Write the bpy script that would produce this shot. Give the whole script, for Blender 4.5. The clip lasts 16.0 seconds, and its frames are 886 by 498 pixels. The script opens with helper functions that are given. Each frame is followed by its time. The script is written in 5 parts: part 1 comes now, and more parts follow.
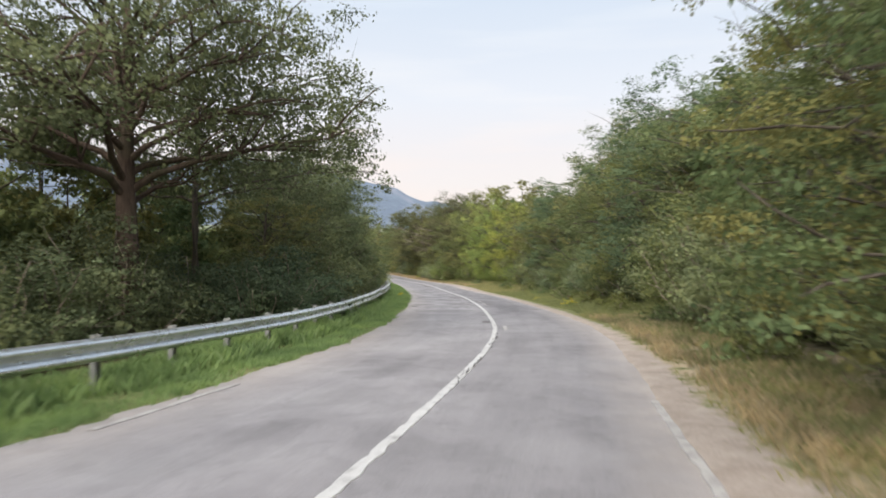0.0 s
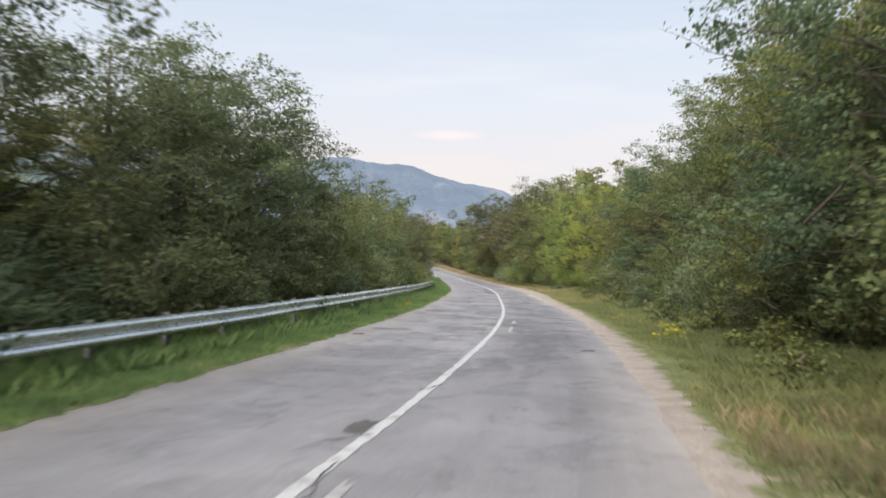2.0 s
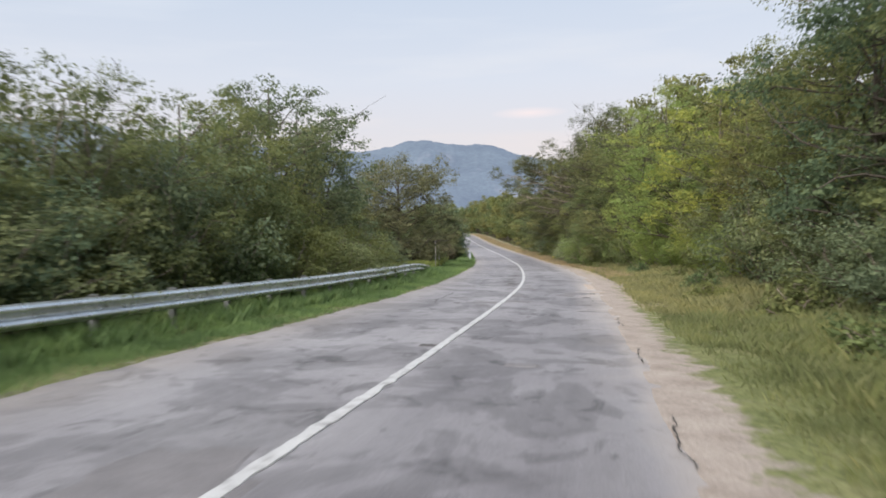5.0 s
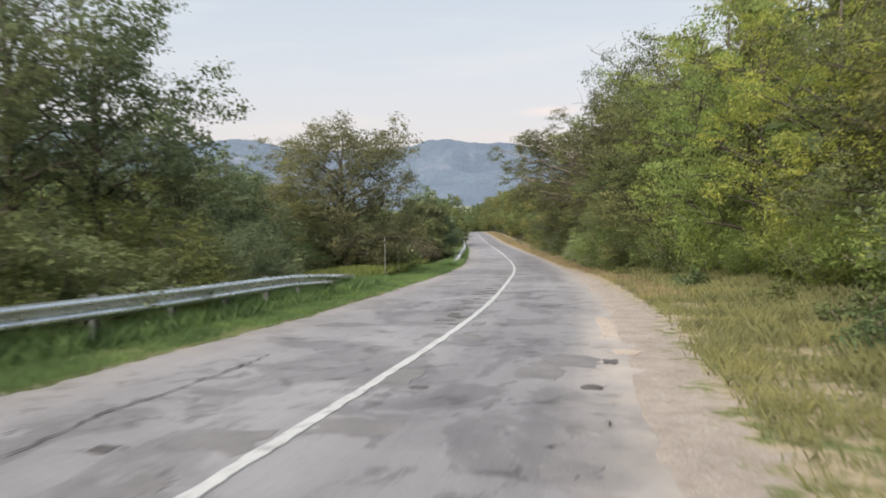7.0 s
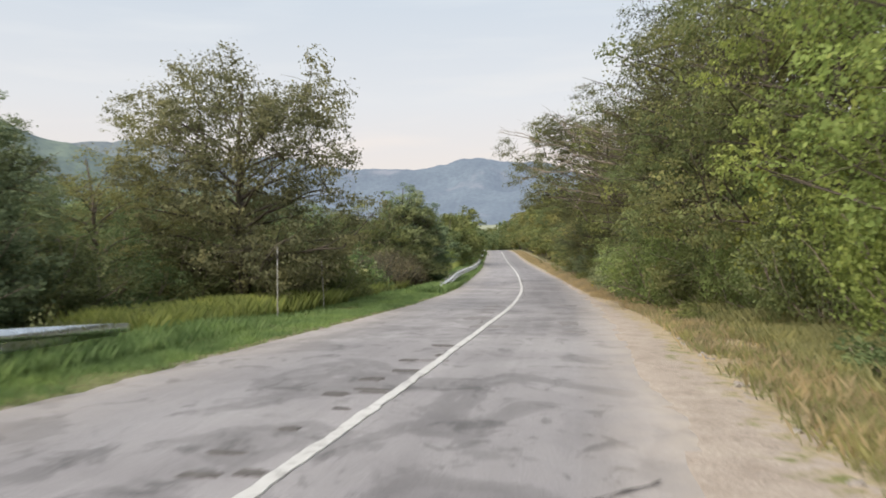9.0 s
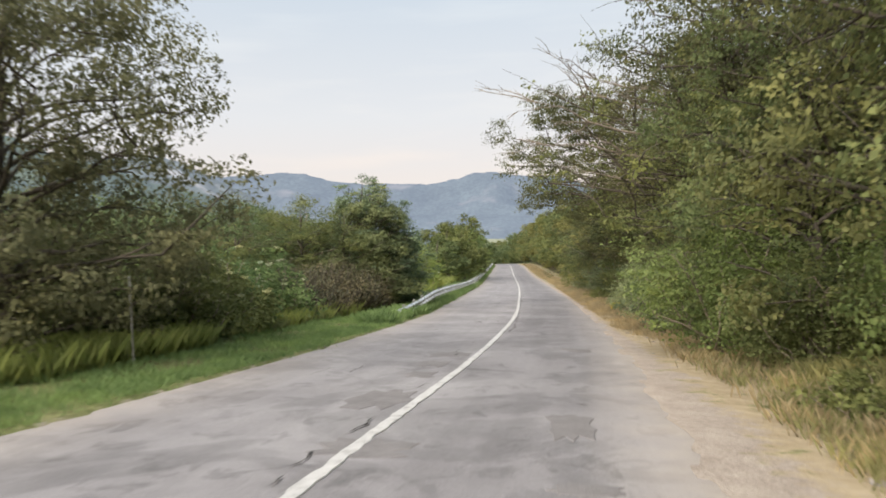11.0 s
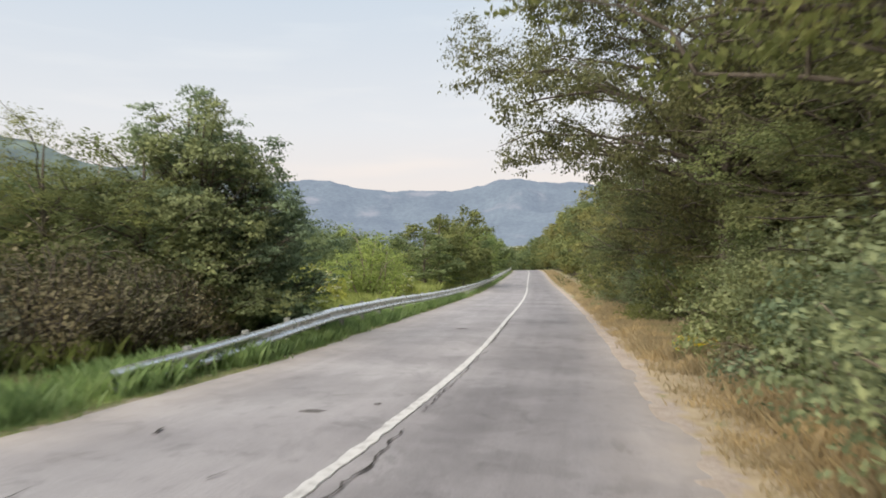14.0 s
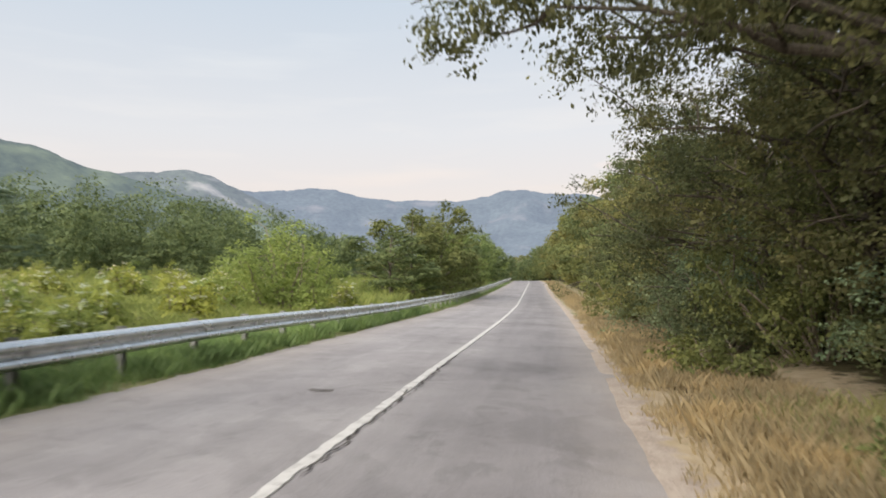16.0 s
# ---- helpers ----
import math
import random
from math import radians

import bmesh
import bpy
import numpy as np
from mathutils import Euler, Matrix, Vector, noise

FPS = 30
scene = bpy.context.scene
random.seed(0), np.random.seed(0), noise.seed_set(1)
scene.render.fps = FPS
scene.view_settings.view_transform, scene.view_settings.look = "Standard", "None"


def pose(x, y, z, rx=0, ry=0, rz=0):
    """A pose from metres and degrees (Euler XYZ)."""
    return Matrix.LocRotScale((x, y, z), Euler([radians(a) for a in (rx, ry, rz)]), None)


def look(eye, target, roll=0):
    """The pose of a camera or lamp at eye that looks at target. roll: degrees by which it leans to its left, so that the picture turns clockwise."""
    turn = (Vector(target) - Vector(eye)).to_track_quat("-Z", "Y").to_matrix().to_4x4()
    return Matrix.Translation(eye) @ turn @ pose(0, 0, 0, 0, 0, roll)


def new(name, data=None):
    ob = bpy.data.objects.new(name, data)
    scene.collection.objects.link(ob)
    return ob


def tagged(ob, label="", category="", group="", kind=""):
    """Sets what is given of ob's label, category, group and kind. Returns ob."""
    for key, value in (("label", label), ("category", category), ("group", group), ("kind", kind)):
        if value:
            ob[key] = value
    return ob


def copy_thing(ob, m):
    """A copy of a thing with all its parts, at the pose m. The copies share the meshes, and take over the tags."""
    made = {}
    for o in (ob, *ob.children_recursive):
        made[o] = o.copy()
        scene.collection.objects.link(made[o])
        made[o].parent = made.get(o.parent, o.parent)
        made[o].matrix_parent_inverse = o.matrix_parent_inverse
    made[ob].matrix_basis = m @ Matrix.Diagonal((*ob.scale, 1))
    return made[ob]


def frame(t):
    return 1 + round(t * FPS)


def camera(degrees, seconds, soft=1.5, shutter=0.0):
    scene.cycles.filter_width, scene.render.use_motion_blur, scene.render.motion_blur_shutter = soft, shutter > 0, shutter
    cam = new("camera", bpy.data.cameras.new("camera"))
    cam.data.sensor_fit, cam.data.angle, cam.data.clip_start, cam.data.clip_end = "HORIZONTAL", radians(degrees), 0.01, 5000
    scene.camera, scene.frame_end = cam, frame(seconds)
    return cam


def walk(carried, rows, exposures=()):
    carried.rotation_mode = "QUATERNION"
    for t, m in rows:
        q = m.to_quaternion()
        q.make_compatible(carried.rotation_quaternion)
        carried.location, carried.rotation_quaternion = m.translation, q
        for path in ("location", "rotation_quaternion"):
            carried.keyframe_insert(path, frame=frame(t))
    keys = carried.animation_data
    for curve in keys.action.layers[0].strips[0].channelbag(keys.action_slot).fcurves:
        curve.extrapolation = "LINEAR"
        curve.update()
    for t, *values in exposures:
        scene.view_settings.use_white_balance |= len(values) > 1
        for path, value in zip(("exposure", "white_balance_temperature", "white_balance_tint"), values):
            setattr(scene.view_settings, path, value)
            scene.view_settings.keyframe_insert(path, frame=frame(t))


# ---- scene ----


# ---- camera and its way ----
cam = camera(62.3, 16.0, soft=1.75, shutter=0.45)
METRES, EYE, TILT, LEAN, TURN = 103.0, 1.4, 0.0, 0.0, 0.0
ROWS = [
    (0.0, 0.0, 0.0, 0.0, 0.0, 0.0, 0.0),
    (0.5, 0.0094, 0.0378, -0.0016, 4.07, 0.93, -1.24),
    (1.0, 0.0177, 0.0764, -0.0033, 5.17, 1.02, -0.94),
    (1.5, 0.0242, 0.1153, -0.0048, 6.47, 0.04, -1.38),
    (2.0, 0.0295, 0.155, -0.006, 8.36, 0.17, -0.89),
    (2.5, 0.0332, 0.1947, -0.0072, 9.78, 1.26, -0.25),
    (3.0, 0.0353, 0.2351, -0.0088, 10.85, 1.65, 0.13),
    (3.5, 0.0368, 0.2755, -0.0103, 11.61, 0.99, 0.66),
    (4.0, 0.0369, 0.3143, -0.0117, 12.7, -0.2, 1.12),
    (4.5, 0.0363, 0.3522, -0.0132, 13.91, -1.21, 1.39),
    (7.0, 0.0275, 0.5249, -0.0182, 16.74, -1.3, 1.87),
    (7.5, 0.0252, 0.558, -0.0193, 13.58, -3.19, 0.58),
    (8.0, 0.0217, 0.5897, -0.02, 15.35, -3.4, 0.85),
    (8.5, 0.0177, 0.6209, -0.0207, 18.33, -0.86, 0.87),
    (11.0, -0.0008, 0.7416, -0.0225, 20.27, 1.39, 1.62),
    (11.5, -0.004, 0.7651, -0.0231, 20.59, 1.25, 0.27),
    (12.0, -0.0072, 0.7884, -0.0234, 21.04, 1.77, -0.08),
    (12.5, -0.0116, 0.8124, -0.0239, 21.35, 2.34, 0.6),
    (13.0, -0.0161, 0.8367, -0.0247, 21.49, 2.21, 1.17),
    (13.5, -0.0206, 0.8614, -0.0254, 21.69, 1.88, 1.77),
    (14.0, -0.026, 0.8867, -0.0256, 22.26, 2.01, 1.42),
    (14.5, -0.0311, 0.912, -0.0261, 24.08, 3.16, 1.57),
    (15.0, -0.0361, 0.9376, -0.0265, 24.58, 3.41, 2.18),
    (15.5, -0.0413, 0.9635, -0.0268, 23.42, 3.15, 1.78),
    (16.0, -0.0469, 0.9899, -0.0274, 22.59, 2.83, 0.68),
]
walk(cam, [(t, pose(0, 0, EYE, TILT, LEAN, TURN) @ pose(METRES * x, METRES * y, METRES * z, 90 + pitch, roll, yaw)) for t, x, y, z, yaw, pitch, roll in ROWS],
     exposures=[(0.0, 0.51, 6300, 10), (1.5, 0.48, 6250, 10), (3.5, 0.34, 6080, 11), (4.7, 0.3, 6080, 11), (7.0, 0.32, 6350, 9), (8.7, 0.36, 6500, 9), (11.0, 0.42, 6600, 9), (13.0, 0.42, 6550, 9), (16.0, 0.38, 6600, 10)])

# ---- sky and sun: a clear pale evening, soft light from high up on the west (left) side ----
SUN_ELEVATION, SUN_SIDE = radians(44), radians(160)      # SUN_SIDE: turned left from the road's first heading
world = bpy.data.worlds.new("evening_sky")
scene.world = world
world.use_nodes = True
wn = world.node_tree
wn.nodes.clear()
sky = wn.nodes.new("ShaderNodeTexSky")
sky.sky_type = "NISHITA"
sky.sun_disc = False
sky.sun_elevation = SUN_ELEVATION
sky.sun_rotation = -SUN_SIDE
sky.altitude = 300
sky.air_density, sky.dust_density, sky.ozone_density = 1.0, 1.5, 1.0
bg = wn.nodes.new("ShaderNodeBackground")
bg.inputs["Strength"].default_value = 0.109
# a thin high veil of cloud pales the sky: cream above the ridges, blue overhead
way = wn.nodes.new("ShaderNodeTexCoord").outputs["Generated"]
split = wn.nodes.new("ShaderNodeSeparateXYZ")
wn.links.new(way, split.inputs[0])
veil = wn.nodes.new("ShaderNodeValToRGB")
stops = veil.color_ramp.elements
stops.new(0.12), stops.new(0.28), stops.new(0.5)
for el, (p, c) in zip(stops, ((0.0, (6.6, 5.7, 5.2)), (0.12, (6.5, 5.85, 5.5)), (0.2, (6.1, 6.05, 6.1)), (0.38, (4.75, 5.38, 6.05)), (1.0, (3.2, 4.0, 5.0)))):
    el.position, el.color = p, (*c, 1)
wn.links.new(split.outputs[2], veil.inputs["Fac"])
wisp_map = wn.nodes.new("ShaderNodeMapping")
wisp_map.inputs["Scale"].default_value = (2.0, 2.0, 16.0)
wn.links.new(way, wisp_map.inputs["Vector"])
wisp = wn.nodes.new("ShaderNodeTexNoise")
wisp.inputs["Scale"].default_value, wisp.inputs["Detail"].default_value = 1.6, 6
wn.links.new(wisp_map.outputs[0], wisp.inputs["Vector"])
wisp_fac = wn.nodes.new("ShaderNodeMapRange")
for k, v in (("From Min", 0.5), ("From Max", 0.75), ("To Min", 0.86), ("To Max", 1.0)):
    wisp_fac.inputs[k].default_value = v
wn.links.new(wisp.outputs["Fac"], wisp_fac.inputs["Value"])
blend = wn.nodes.new("ShaderNodeMix")
blend.data_type = "RGBA"
wn.links.new(wisp_fac.outputs[0], blend.inputs[0])
wn.links.new(sky.outputs[0], blend.inputs[6])
wn.links.new(veil.outputs[0], blend.inputs[7])
# one thin rosy streak of cloud, low over the road's far end
streak_map = wn.nodes.new("ShaderNodeMapping")
streak_map.inputs["Scale"].default_value = (19.0, 0.0, 120.0)
streak_map.inputs["Location"].default_value = (19.0 * 0.1375, 0.0, -120.0 * 0.1564)
wn.links.new(way, streak_map.inputs["Vector"])
streak_len = wn.nodes.new("ShaderNodeVectorMath")
streak_len.operation = "LENGTH"
wn.links.new(streak_map.outputs[0], streak_len.inputs[0])
streak_fac = wn.nodes.new("ShaderNodeMapRange")
for k, v in (("From Min", 0.0), ("From Max", 1.0), ("To Min", 0.75), ("To Max", 0.0)):
    streak_fac.inputs[k].default_value = v
wn.links.new(streak_len.outputs["Value"], streak_fac.inputs["Value"])
streak_cut = wn.nodes.new("ShaderNodeMath")
streak_cut.operation = "MULTIPLY"
streak_cut.use_clamp = True
wn.links.new(streak_fac.outputs[0], streak_cut.inputs[0])
wn.links.new(wisp_fac.outputs[0], streak_cut.inputs[1])
cloud = wn.nodes.new("ShaderNodeMix")
cloud.data_type = "RGBA"
cloud.inputs[7].default_value = (8.2, 6.6, 6.0, 1)
wn.links.new(streak_cut.outputs[0], cloud.inputs[0])
wn.links.new(blend.outputs[2], cloud.inputs[6])
wo = wn.nodes.new("ShaderNodeOutputWorld")
wn.links.new(cloud.outputs[2], bg.inputs["Color"])
wn.links.new(bg.outputs[0], wo.inputs["Surface"])

sun_data = bpy.data.lights.new("sun", "SUN")
sun_data.energy = 5.0
sun_data.angle = radians(70)
sun_data.color = (1.0, 0.92, 0.8)
sun = new("sun", sun_data)
sun.matrix_world = look((-math.sin(SUN_SIDE) * math.cos(SUN_ELEVATION) * 100, math.cos(SUN_SIDE) * math.cos(SUN_ELEVATION) * 100, math.sin(SUN_ELEVATION) * 100), (0, 0, 0))


# ---- materials ----
def material(name, rough=0.8, spec=0.3):
    m = bpy.data.materials.new(name)
    m.use_nodes = True
    b = m.node_tree.nodes["Principled BSDF"]
    b.inputs["Roughness"].default_value = rough
    b.inputs["Specular IOR Level"].default_value = spec
    return m, m.node_tree, b


def node(tree, kind, **settings):
    n = tree.nodes.new(kind)
    for k, v in settings.items():
        if k in n.inputs:
            n.inputs[k].default_value = v
    return n


def place(tree):
    return tree.nodes.new("ShaderNodeNewGeometry").outputs["Position"]


def noise_at(tree, scale, detail=4.0, rough=0.55, vector=None, distort=0.0):
    n = node(tree, "ShaderNodeTexNoise", Scale=scale, Detail=detail, Roughness=rough, Distortion=distort)
    tree.links.new(vector if vector is not None else place(tree), n.inputs["Vector"])
    return n.outputs["Fac"]


def ramp(tree, fac, *stops):
    r = tree.nodes.new("ShaderNodeValToRGB")
    e = r.color_ramp.elements
    while len(e) < len(stops):
        e.new(0.5)
    for el, (p, c) in zip(e, stops):
        el.position = p
        el.color = (*c, 1) if len(c) == 3 else c
    tree.links.new(fac, r.inputs["Fac"])
    return r.outputs["Color"]


def mix(tree, fac, a, b, blend="MIX"):
    m = tree.nodes.new("ShaderNodeMix")
    m.data_type = "RGBA"
    m.blend_type = blend
    for value, socket in ((fac, m.inputs[0]), (a, m.inputs[6]), (b, m.inputs[7])):
        if isinstance(value, (int, float)):
            socket.default_value = value
        elif isinstance(value, tuple):
            socket.default_value = (*value, 1)
        else:
            tree.links.new(value, socket)
    return m.outputs[2]


def bump(tree, bsdf, height, strength=0.3, distance=0.02):
    b = node(tree, "ShaderNodeBump", Strength=strength, Distance=distance)
    tree.links.new(height, b.inputs["Height"])
    tree.links.new(b.outputs[0], bsdf.inputs["Normal"])


def colour(tree, bsdf, socket):
    tree.links.new(socket, bsdf.inputs["Base Color"])


GREY = lambda v: (v, v, v)


def make_asphalt():
    m, t, b = material("worn_asphalt", 0.75, 0.35)
    base = ramp(t, noise_at(t, 0.45, 6, 0.6), (0.3, (0.206, 0.194, 0.204)), (0.5, (0.262, 0.248, 0.259)), (0.72, (0.308, 0.294, 0.304)))
    grain = ramp(t, noise_at(t, 70, 3, 0.7), (0.3, GREY(0.72)), (0.7, GREY(1.2)))
    base = mix(t, 1.0, base, grain, "MULTIPLY")
    # stretched tyre streaks along the road
    mp = node(t, "ShaderNodeMapping")
    mp.inputs["Scale"].default_value = (2.2, 0.1, 1)
    uv = t.nodes.new("ShaderNodeUVMap")
    t.links.new(uv.outputs[0], mp.inputs["Vector"])
    streak = ramp(t, noise_at(t, 1.0, 5, 0.65, mp.outputs[0], 0.4), (0.35, GREY(0.84)), (0.65, GREY(1.12)))
    base = mix(t, 0.6, base, streak, "MULTIPLY")
    at = t.nodes.new("ShaderNodeVertexColor")
    at.layer_name = "dust"
    sep = t.nodes.new("ShaderNodeSeparateColor")
    t.links.new(at.outputs["Color"], sep.inputs[0])
    # slabs mended at different times, old stains, and small ravelled spots
    flow = node(t, "ShaderNodeMapping")
    flow.inputs["Scale"].default_value = (0.8, 0.62, 1)
    t.links.new(uv.outputs[0], flow.inputs["Vector"])
    slab = ramp(t, noise_at(t, 0.75, 5, 0.6, flow.outputs[0], 0.5), (0.5, GREY(1.05)), (0.53, GREY(0.82)), (0.6, GREY(0.72)), (0.63, GREY(0.86)))
    spots = ramp(t, noise_at(t, 2.6, 6, 0.68, flow.outputs[0], 0.7), (0.56, GREY(1.0)), (0.6, GREY(0.74)), (0.7, GREY(0.5)))
    blot = mix(t, 1.0, slab, spots, "MULTIPLY")
    base = mix(t, sep.outputs[1], base, mix(t, 1.0, base, blot, "MULTIPLY"))
    # the lane to the right is darker
    base = mix(t, sep.outputs[2], base, mix(t, 1.0, base, (0.72, 0.72, 0.735), "MULTIPLY"))
    # pale sandy dust towards the edges, from the mesh
    d = ramp(t, noise_at(t, 1.6, 6, 0.65), (0.25, GREY(0.3)), (0.6, GREY(1.0)))
    fac = mix(t, 1.0, d, sep.outputs[0], "MULTIPLY")
    base = mix(t, fac, base, (0.43, 0.374, 0.335))
    colour(t, b, base)
    bump(t, b, noise_at(t, 45, 4, 0.7), 0.35, 0.01)
    return m


def make_patch():
    m, t, b = material("patched_asphalt", 0.8, 0.3)
    base = ramp(t, noise_at(t, 2.5, 6, 0.65), (0.3, (0.162, 0.151, 0.155)), (0.7, (0.228, 0.213, 0.217)))
    grain = ramp(t, noise_at(t, 80, 3, 0.7), (0.3, GREY(0.7)), (0.7, GREY(1.2)))
    colour(t, b, mix(t, 1.0, base, grain, "MULTIPLY"))
    bump(t, b, noise_at(t, 50, 4, 0.7), 0.5, 0.01)
    return m


def make_pothole():
    m, t, b = material("broken_open_asphalt", 0.9, 0.2)
    base = ramp(t, noise_at(t, 7, 6, 0.7), (0.3, (0.08, 0.074, 0.074)), (0.7, (0.16, 0.148, 0.147)))
    colour(t, b, base)
    bump(t, b, noise_at(t, 30, 4, 0.7), 0.8, 0.02)
    return m


def make_crack():
    m, t, b = material("crack_shadow_dirt", 0.95, 0.1)
    colour(t, b, ramp(t, noise_at(t, 9, 4), (0.3, (0.03, 0.028, 0.027)), (0.7, (0.085, 0.08, 0.077))))
    return m


def make_paint():
    m, t, b = material("worn_white_road_paint", 0.6, 0.4)
    wear = ramp(t, noise_at(t, 6, 6, 0.7), (0.36, (0.3, 0.285, 0.285)), (0.47, (0.5, 0.49, 0.485)), (0.75, (0.6, 0.59, 0.585)))
    grain = ramp(t, noise_at(t, 60, 3, 0.7), (0.3, GREY(0.85)), (0.7, GREY(1.05)))
    colour(t, b, mix(t, 1.0, wear, grain, "MULTIPLY"))
    return m


def make_faded():
    m, t, b = material("nearly_worn_away_paint", 0.7, 0.3)
    colour(t, b, ramp(t, noise_at(t, 5, 6, 0.75), (0.4, (0.28, 0.264, 0.258)), (0.62, (0.42, 0.402, 0.39))))
    return m


def make_sand():
    m, t, b = material("washed_out_sand", 0.95, 0.1)
    base = ramp(t, noise_at(t, 3, 6, 0.7), (0.3, (0.38, 0.31, 0.26)), (0.7, (0.5, 0.42, 0.36)))
    colour(t, b, mix(t, 1.0, base, ramp(t, noise_at(t, 40, 4, 0.75), (0.3, GREY(0.75)), (0.7, GREY(1.15))), "MULTIPLY"))
    bump(t, b, noise_at(t, 30, 4, 0.7), 0.5, 0.01)
    return m


def make_stone():
    m, t, b = material("grey_stone", 0.9, 0.2)
    colour(t, b, ramp(t, noise_at(t, 12, 5, 0.7), (0.3, (0.16, 0.14, 0.125)), (0.7, (0.34, 0.3, 0.27))))
    return m


def make_ground():
    m, t, b = material("verge_soil_and_turf", 0.95, 0.1)
    turf = ramp(t, noise_at(t, 0.8, 6, 0.65), (0.3, (0.12, 0.138, 0.056)), (0.55, (0.18, 0.192, 0.082)), (0.75, (0.25, 0.236, 0.12)))
    fine = ramp(t, noise_at(t, 14, 4, 0.7), (0.3, GREY(0.5)), (0.7, GREY(1.35)))
    turf = mix(t, 1.0, turf, fine, "MULTIPLY")
    dry = ramp(t, noise_at(t, 3.5, 6, 0.7), (0.3, (0.29, 0.228, 0.15)), (0.7, (0.44, 0.36, 0.255)))
    sand = ramp(t, noise_at(t, 2.2, 6, 0.7), (0.3, (0.285, 0.236, 0.205)), (0.52, (0.365, 0.31, 0.272)), (0.75, (0.435, 0.376, 0.332)))
    grit = ramp(t, noise_at(t, 30, 4, 0.75), (0.3, GREY(0.7)), (0.7, GREY(1.2)))
    sand = mix(t, 1.0, sand, grit, "MULTIPLY")
    litter = ramp(t, noise_at(t, 5, 6, 0.7), (0.3, (0.035, 0.032, 0.016)), (0.7, (0.1, 0.085, 0.045)))
    field = ramp(t, noise_at(t, 0.012, 4, 0.5), (0.4, (0.07, 0.11, 0.03)), (0.5, (0.16, 0.19, 0.06)), (0.56, (0.3, 0.27, 0.14)), (0.62, (0.09, 0.13, 0.04)))
    at = t.nodes.new("ShaderNodeVertexColor")
    at.layer_name = "cover"
    sep = t.nodes.new("ShaderNodeSeparateColor")
    t.links.new(at.outputs["Color"], sep.inputs[0])
    rough_edge = noise_at(t, 2.6, 6, 0.7)

    def worn(k):
        s = t.nodes.new("ShaderNodeMath")
        s.operation = "ADD"
        t.links.new(sep.outputs[k], s.inputs[0])
        t.links.new(rough_edge, s.inputs[1])
        return ramp(t, s.outputs[0], (0.86, GREY(0)), (1.0, GREY(1)))

    base = mix(t, worn(1), turf, dry)
    base = mix(t, worn(2), base, litter)
    base = mix(t, worn(0), base, sand)
    far = t.nodes.new("ShaderNodeVertexColor")
    far.layer_name = "far"
    base = mix(t, far.outputs["Color"], base, field)
    colour(t, b, base)
    bump(t, b, noise_at(t, 20, 5, 0.7), 0.6, 0.04)
    return m


def leaf_material(name, dark, mid_tone, light, rough=0.7, through_light=0.3, vary=True):
    """Leaves: each leaf its own tone, each plant its own shift, some light let through."""
    m, t, b = material(name, rough, 0.14)
    geo = t.nodes.new("ShaderNodeNewGeometry")
    base = ramp(t, geo.outputs["Random Per Island"], (0.0, tuple(0.7 * a + 0.3 * c for a, c in zip(dark, mid_tone))), (0.5, mid_tone), (1.0, tuple(0.75 * a + 0.25 * c for a, c in zip(light, mid_tone))))
    blotch = ramp(t, noise_at(t, 0.9, 5, 0.65), (0.3, (0.6, 0.64, 0.66)), (0.5, GREY(1.0)), (0.7, (1.36, 1.28, 1.12)))
    base = mix(t, 1.0, base, blotch, "MULTIPLY")
    if vary:
        info = t.nodes.new("ShaderNodeObjectInfo")
        shift = ramp(t, info.outputs["Random"], (0.0, (0.8, 0.92, 0.95)), (0.35, (0.98, 1.0, 0.99)), (0.7, (1.08, 1.02, 0.92)), (1.0, (1.2, 1.11, 0.88)))
        base = mix(t, 1.0, base, shift, "MULTIPLY")
    colour(t, b, base)
    tr = t.nodes.new("ShaderNodeBsdfTranslucent")
    t.links.new(base, tr.inputs["Color"])
    ms = t.nodes.new("ShaderNodeMixShader")
    ms.inputs[0].default_value = through_light
    out = t.nodes["Material Output"]
    t.links.new(b.outputs[0], ms.inputs[1])
    t.links.new(tr.outputs[0], ms.inputs[2])
    t.links.new(ms.outputs[0], out.inputs["Surface"])
    return m


def make_bark(name, a, c):
    m, t, b = material(name, 0.9, 0.15)
    mp = node(t, "ShaderNodeMapping")
    mp.inputs["Scale"].default_value = (9, 9, 1.6)
    t.links.new(place(t), mp.inputs["Vector"])
    n = noise_at(t, 1.6, 6, 0.7, mp.outputs[0])
    base = ramp(t, n, (0.3, a), (0.7, c))
    moss = ramp(t, noise_at(t, 1.3, 4), (0.5, GREY(0)), (0.75, GREY(0.45)))
    colour(t, b, mix(t, moss, base, (0.06, 0.075, 0.03)))
    bump(t, b, n, 0.8, 0.03)
    return m


def make_steel():
    m, t, b = material("galvanised_steel", 0.3, 0.5)
    b.inputs["Metallic"].default_value = 0.86
    base = ramp(t, noise_at(t, 3.0, 5, 0.6), (0.3, (0.64, 0.66, 0.68)), (0.7, (0.8, 0.82, 0.83)))
    grime = ramp(t, noise_at(t, 0.8, 5, 0.7), (0.5, GREY(0)), (0.75, GREY(0.5)))
    colour(t, b, mix(t, grime, base, (0.33, 0.31, 0.28)))
    t.links.new(ramp(t, noise_at(t, 5, 4), (0.3, GREY(0.22)), (0.7, GREY(0.37))), b.inputs["Roughness"])
    return m


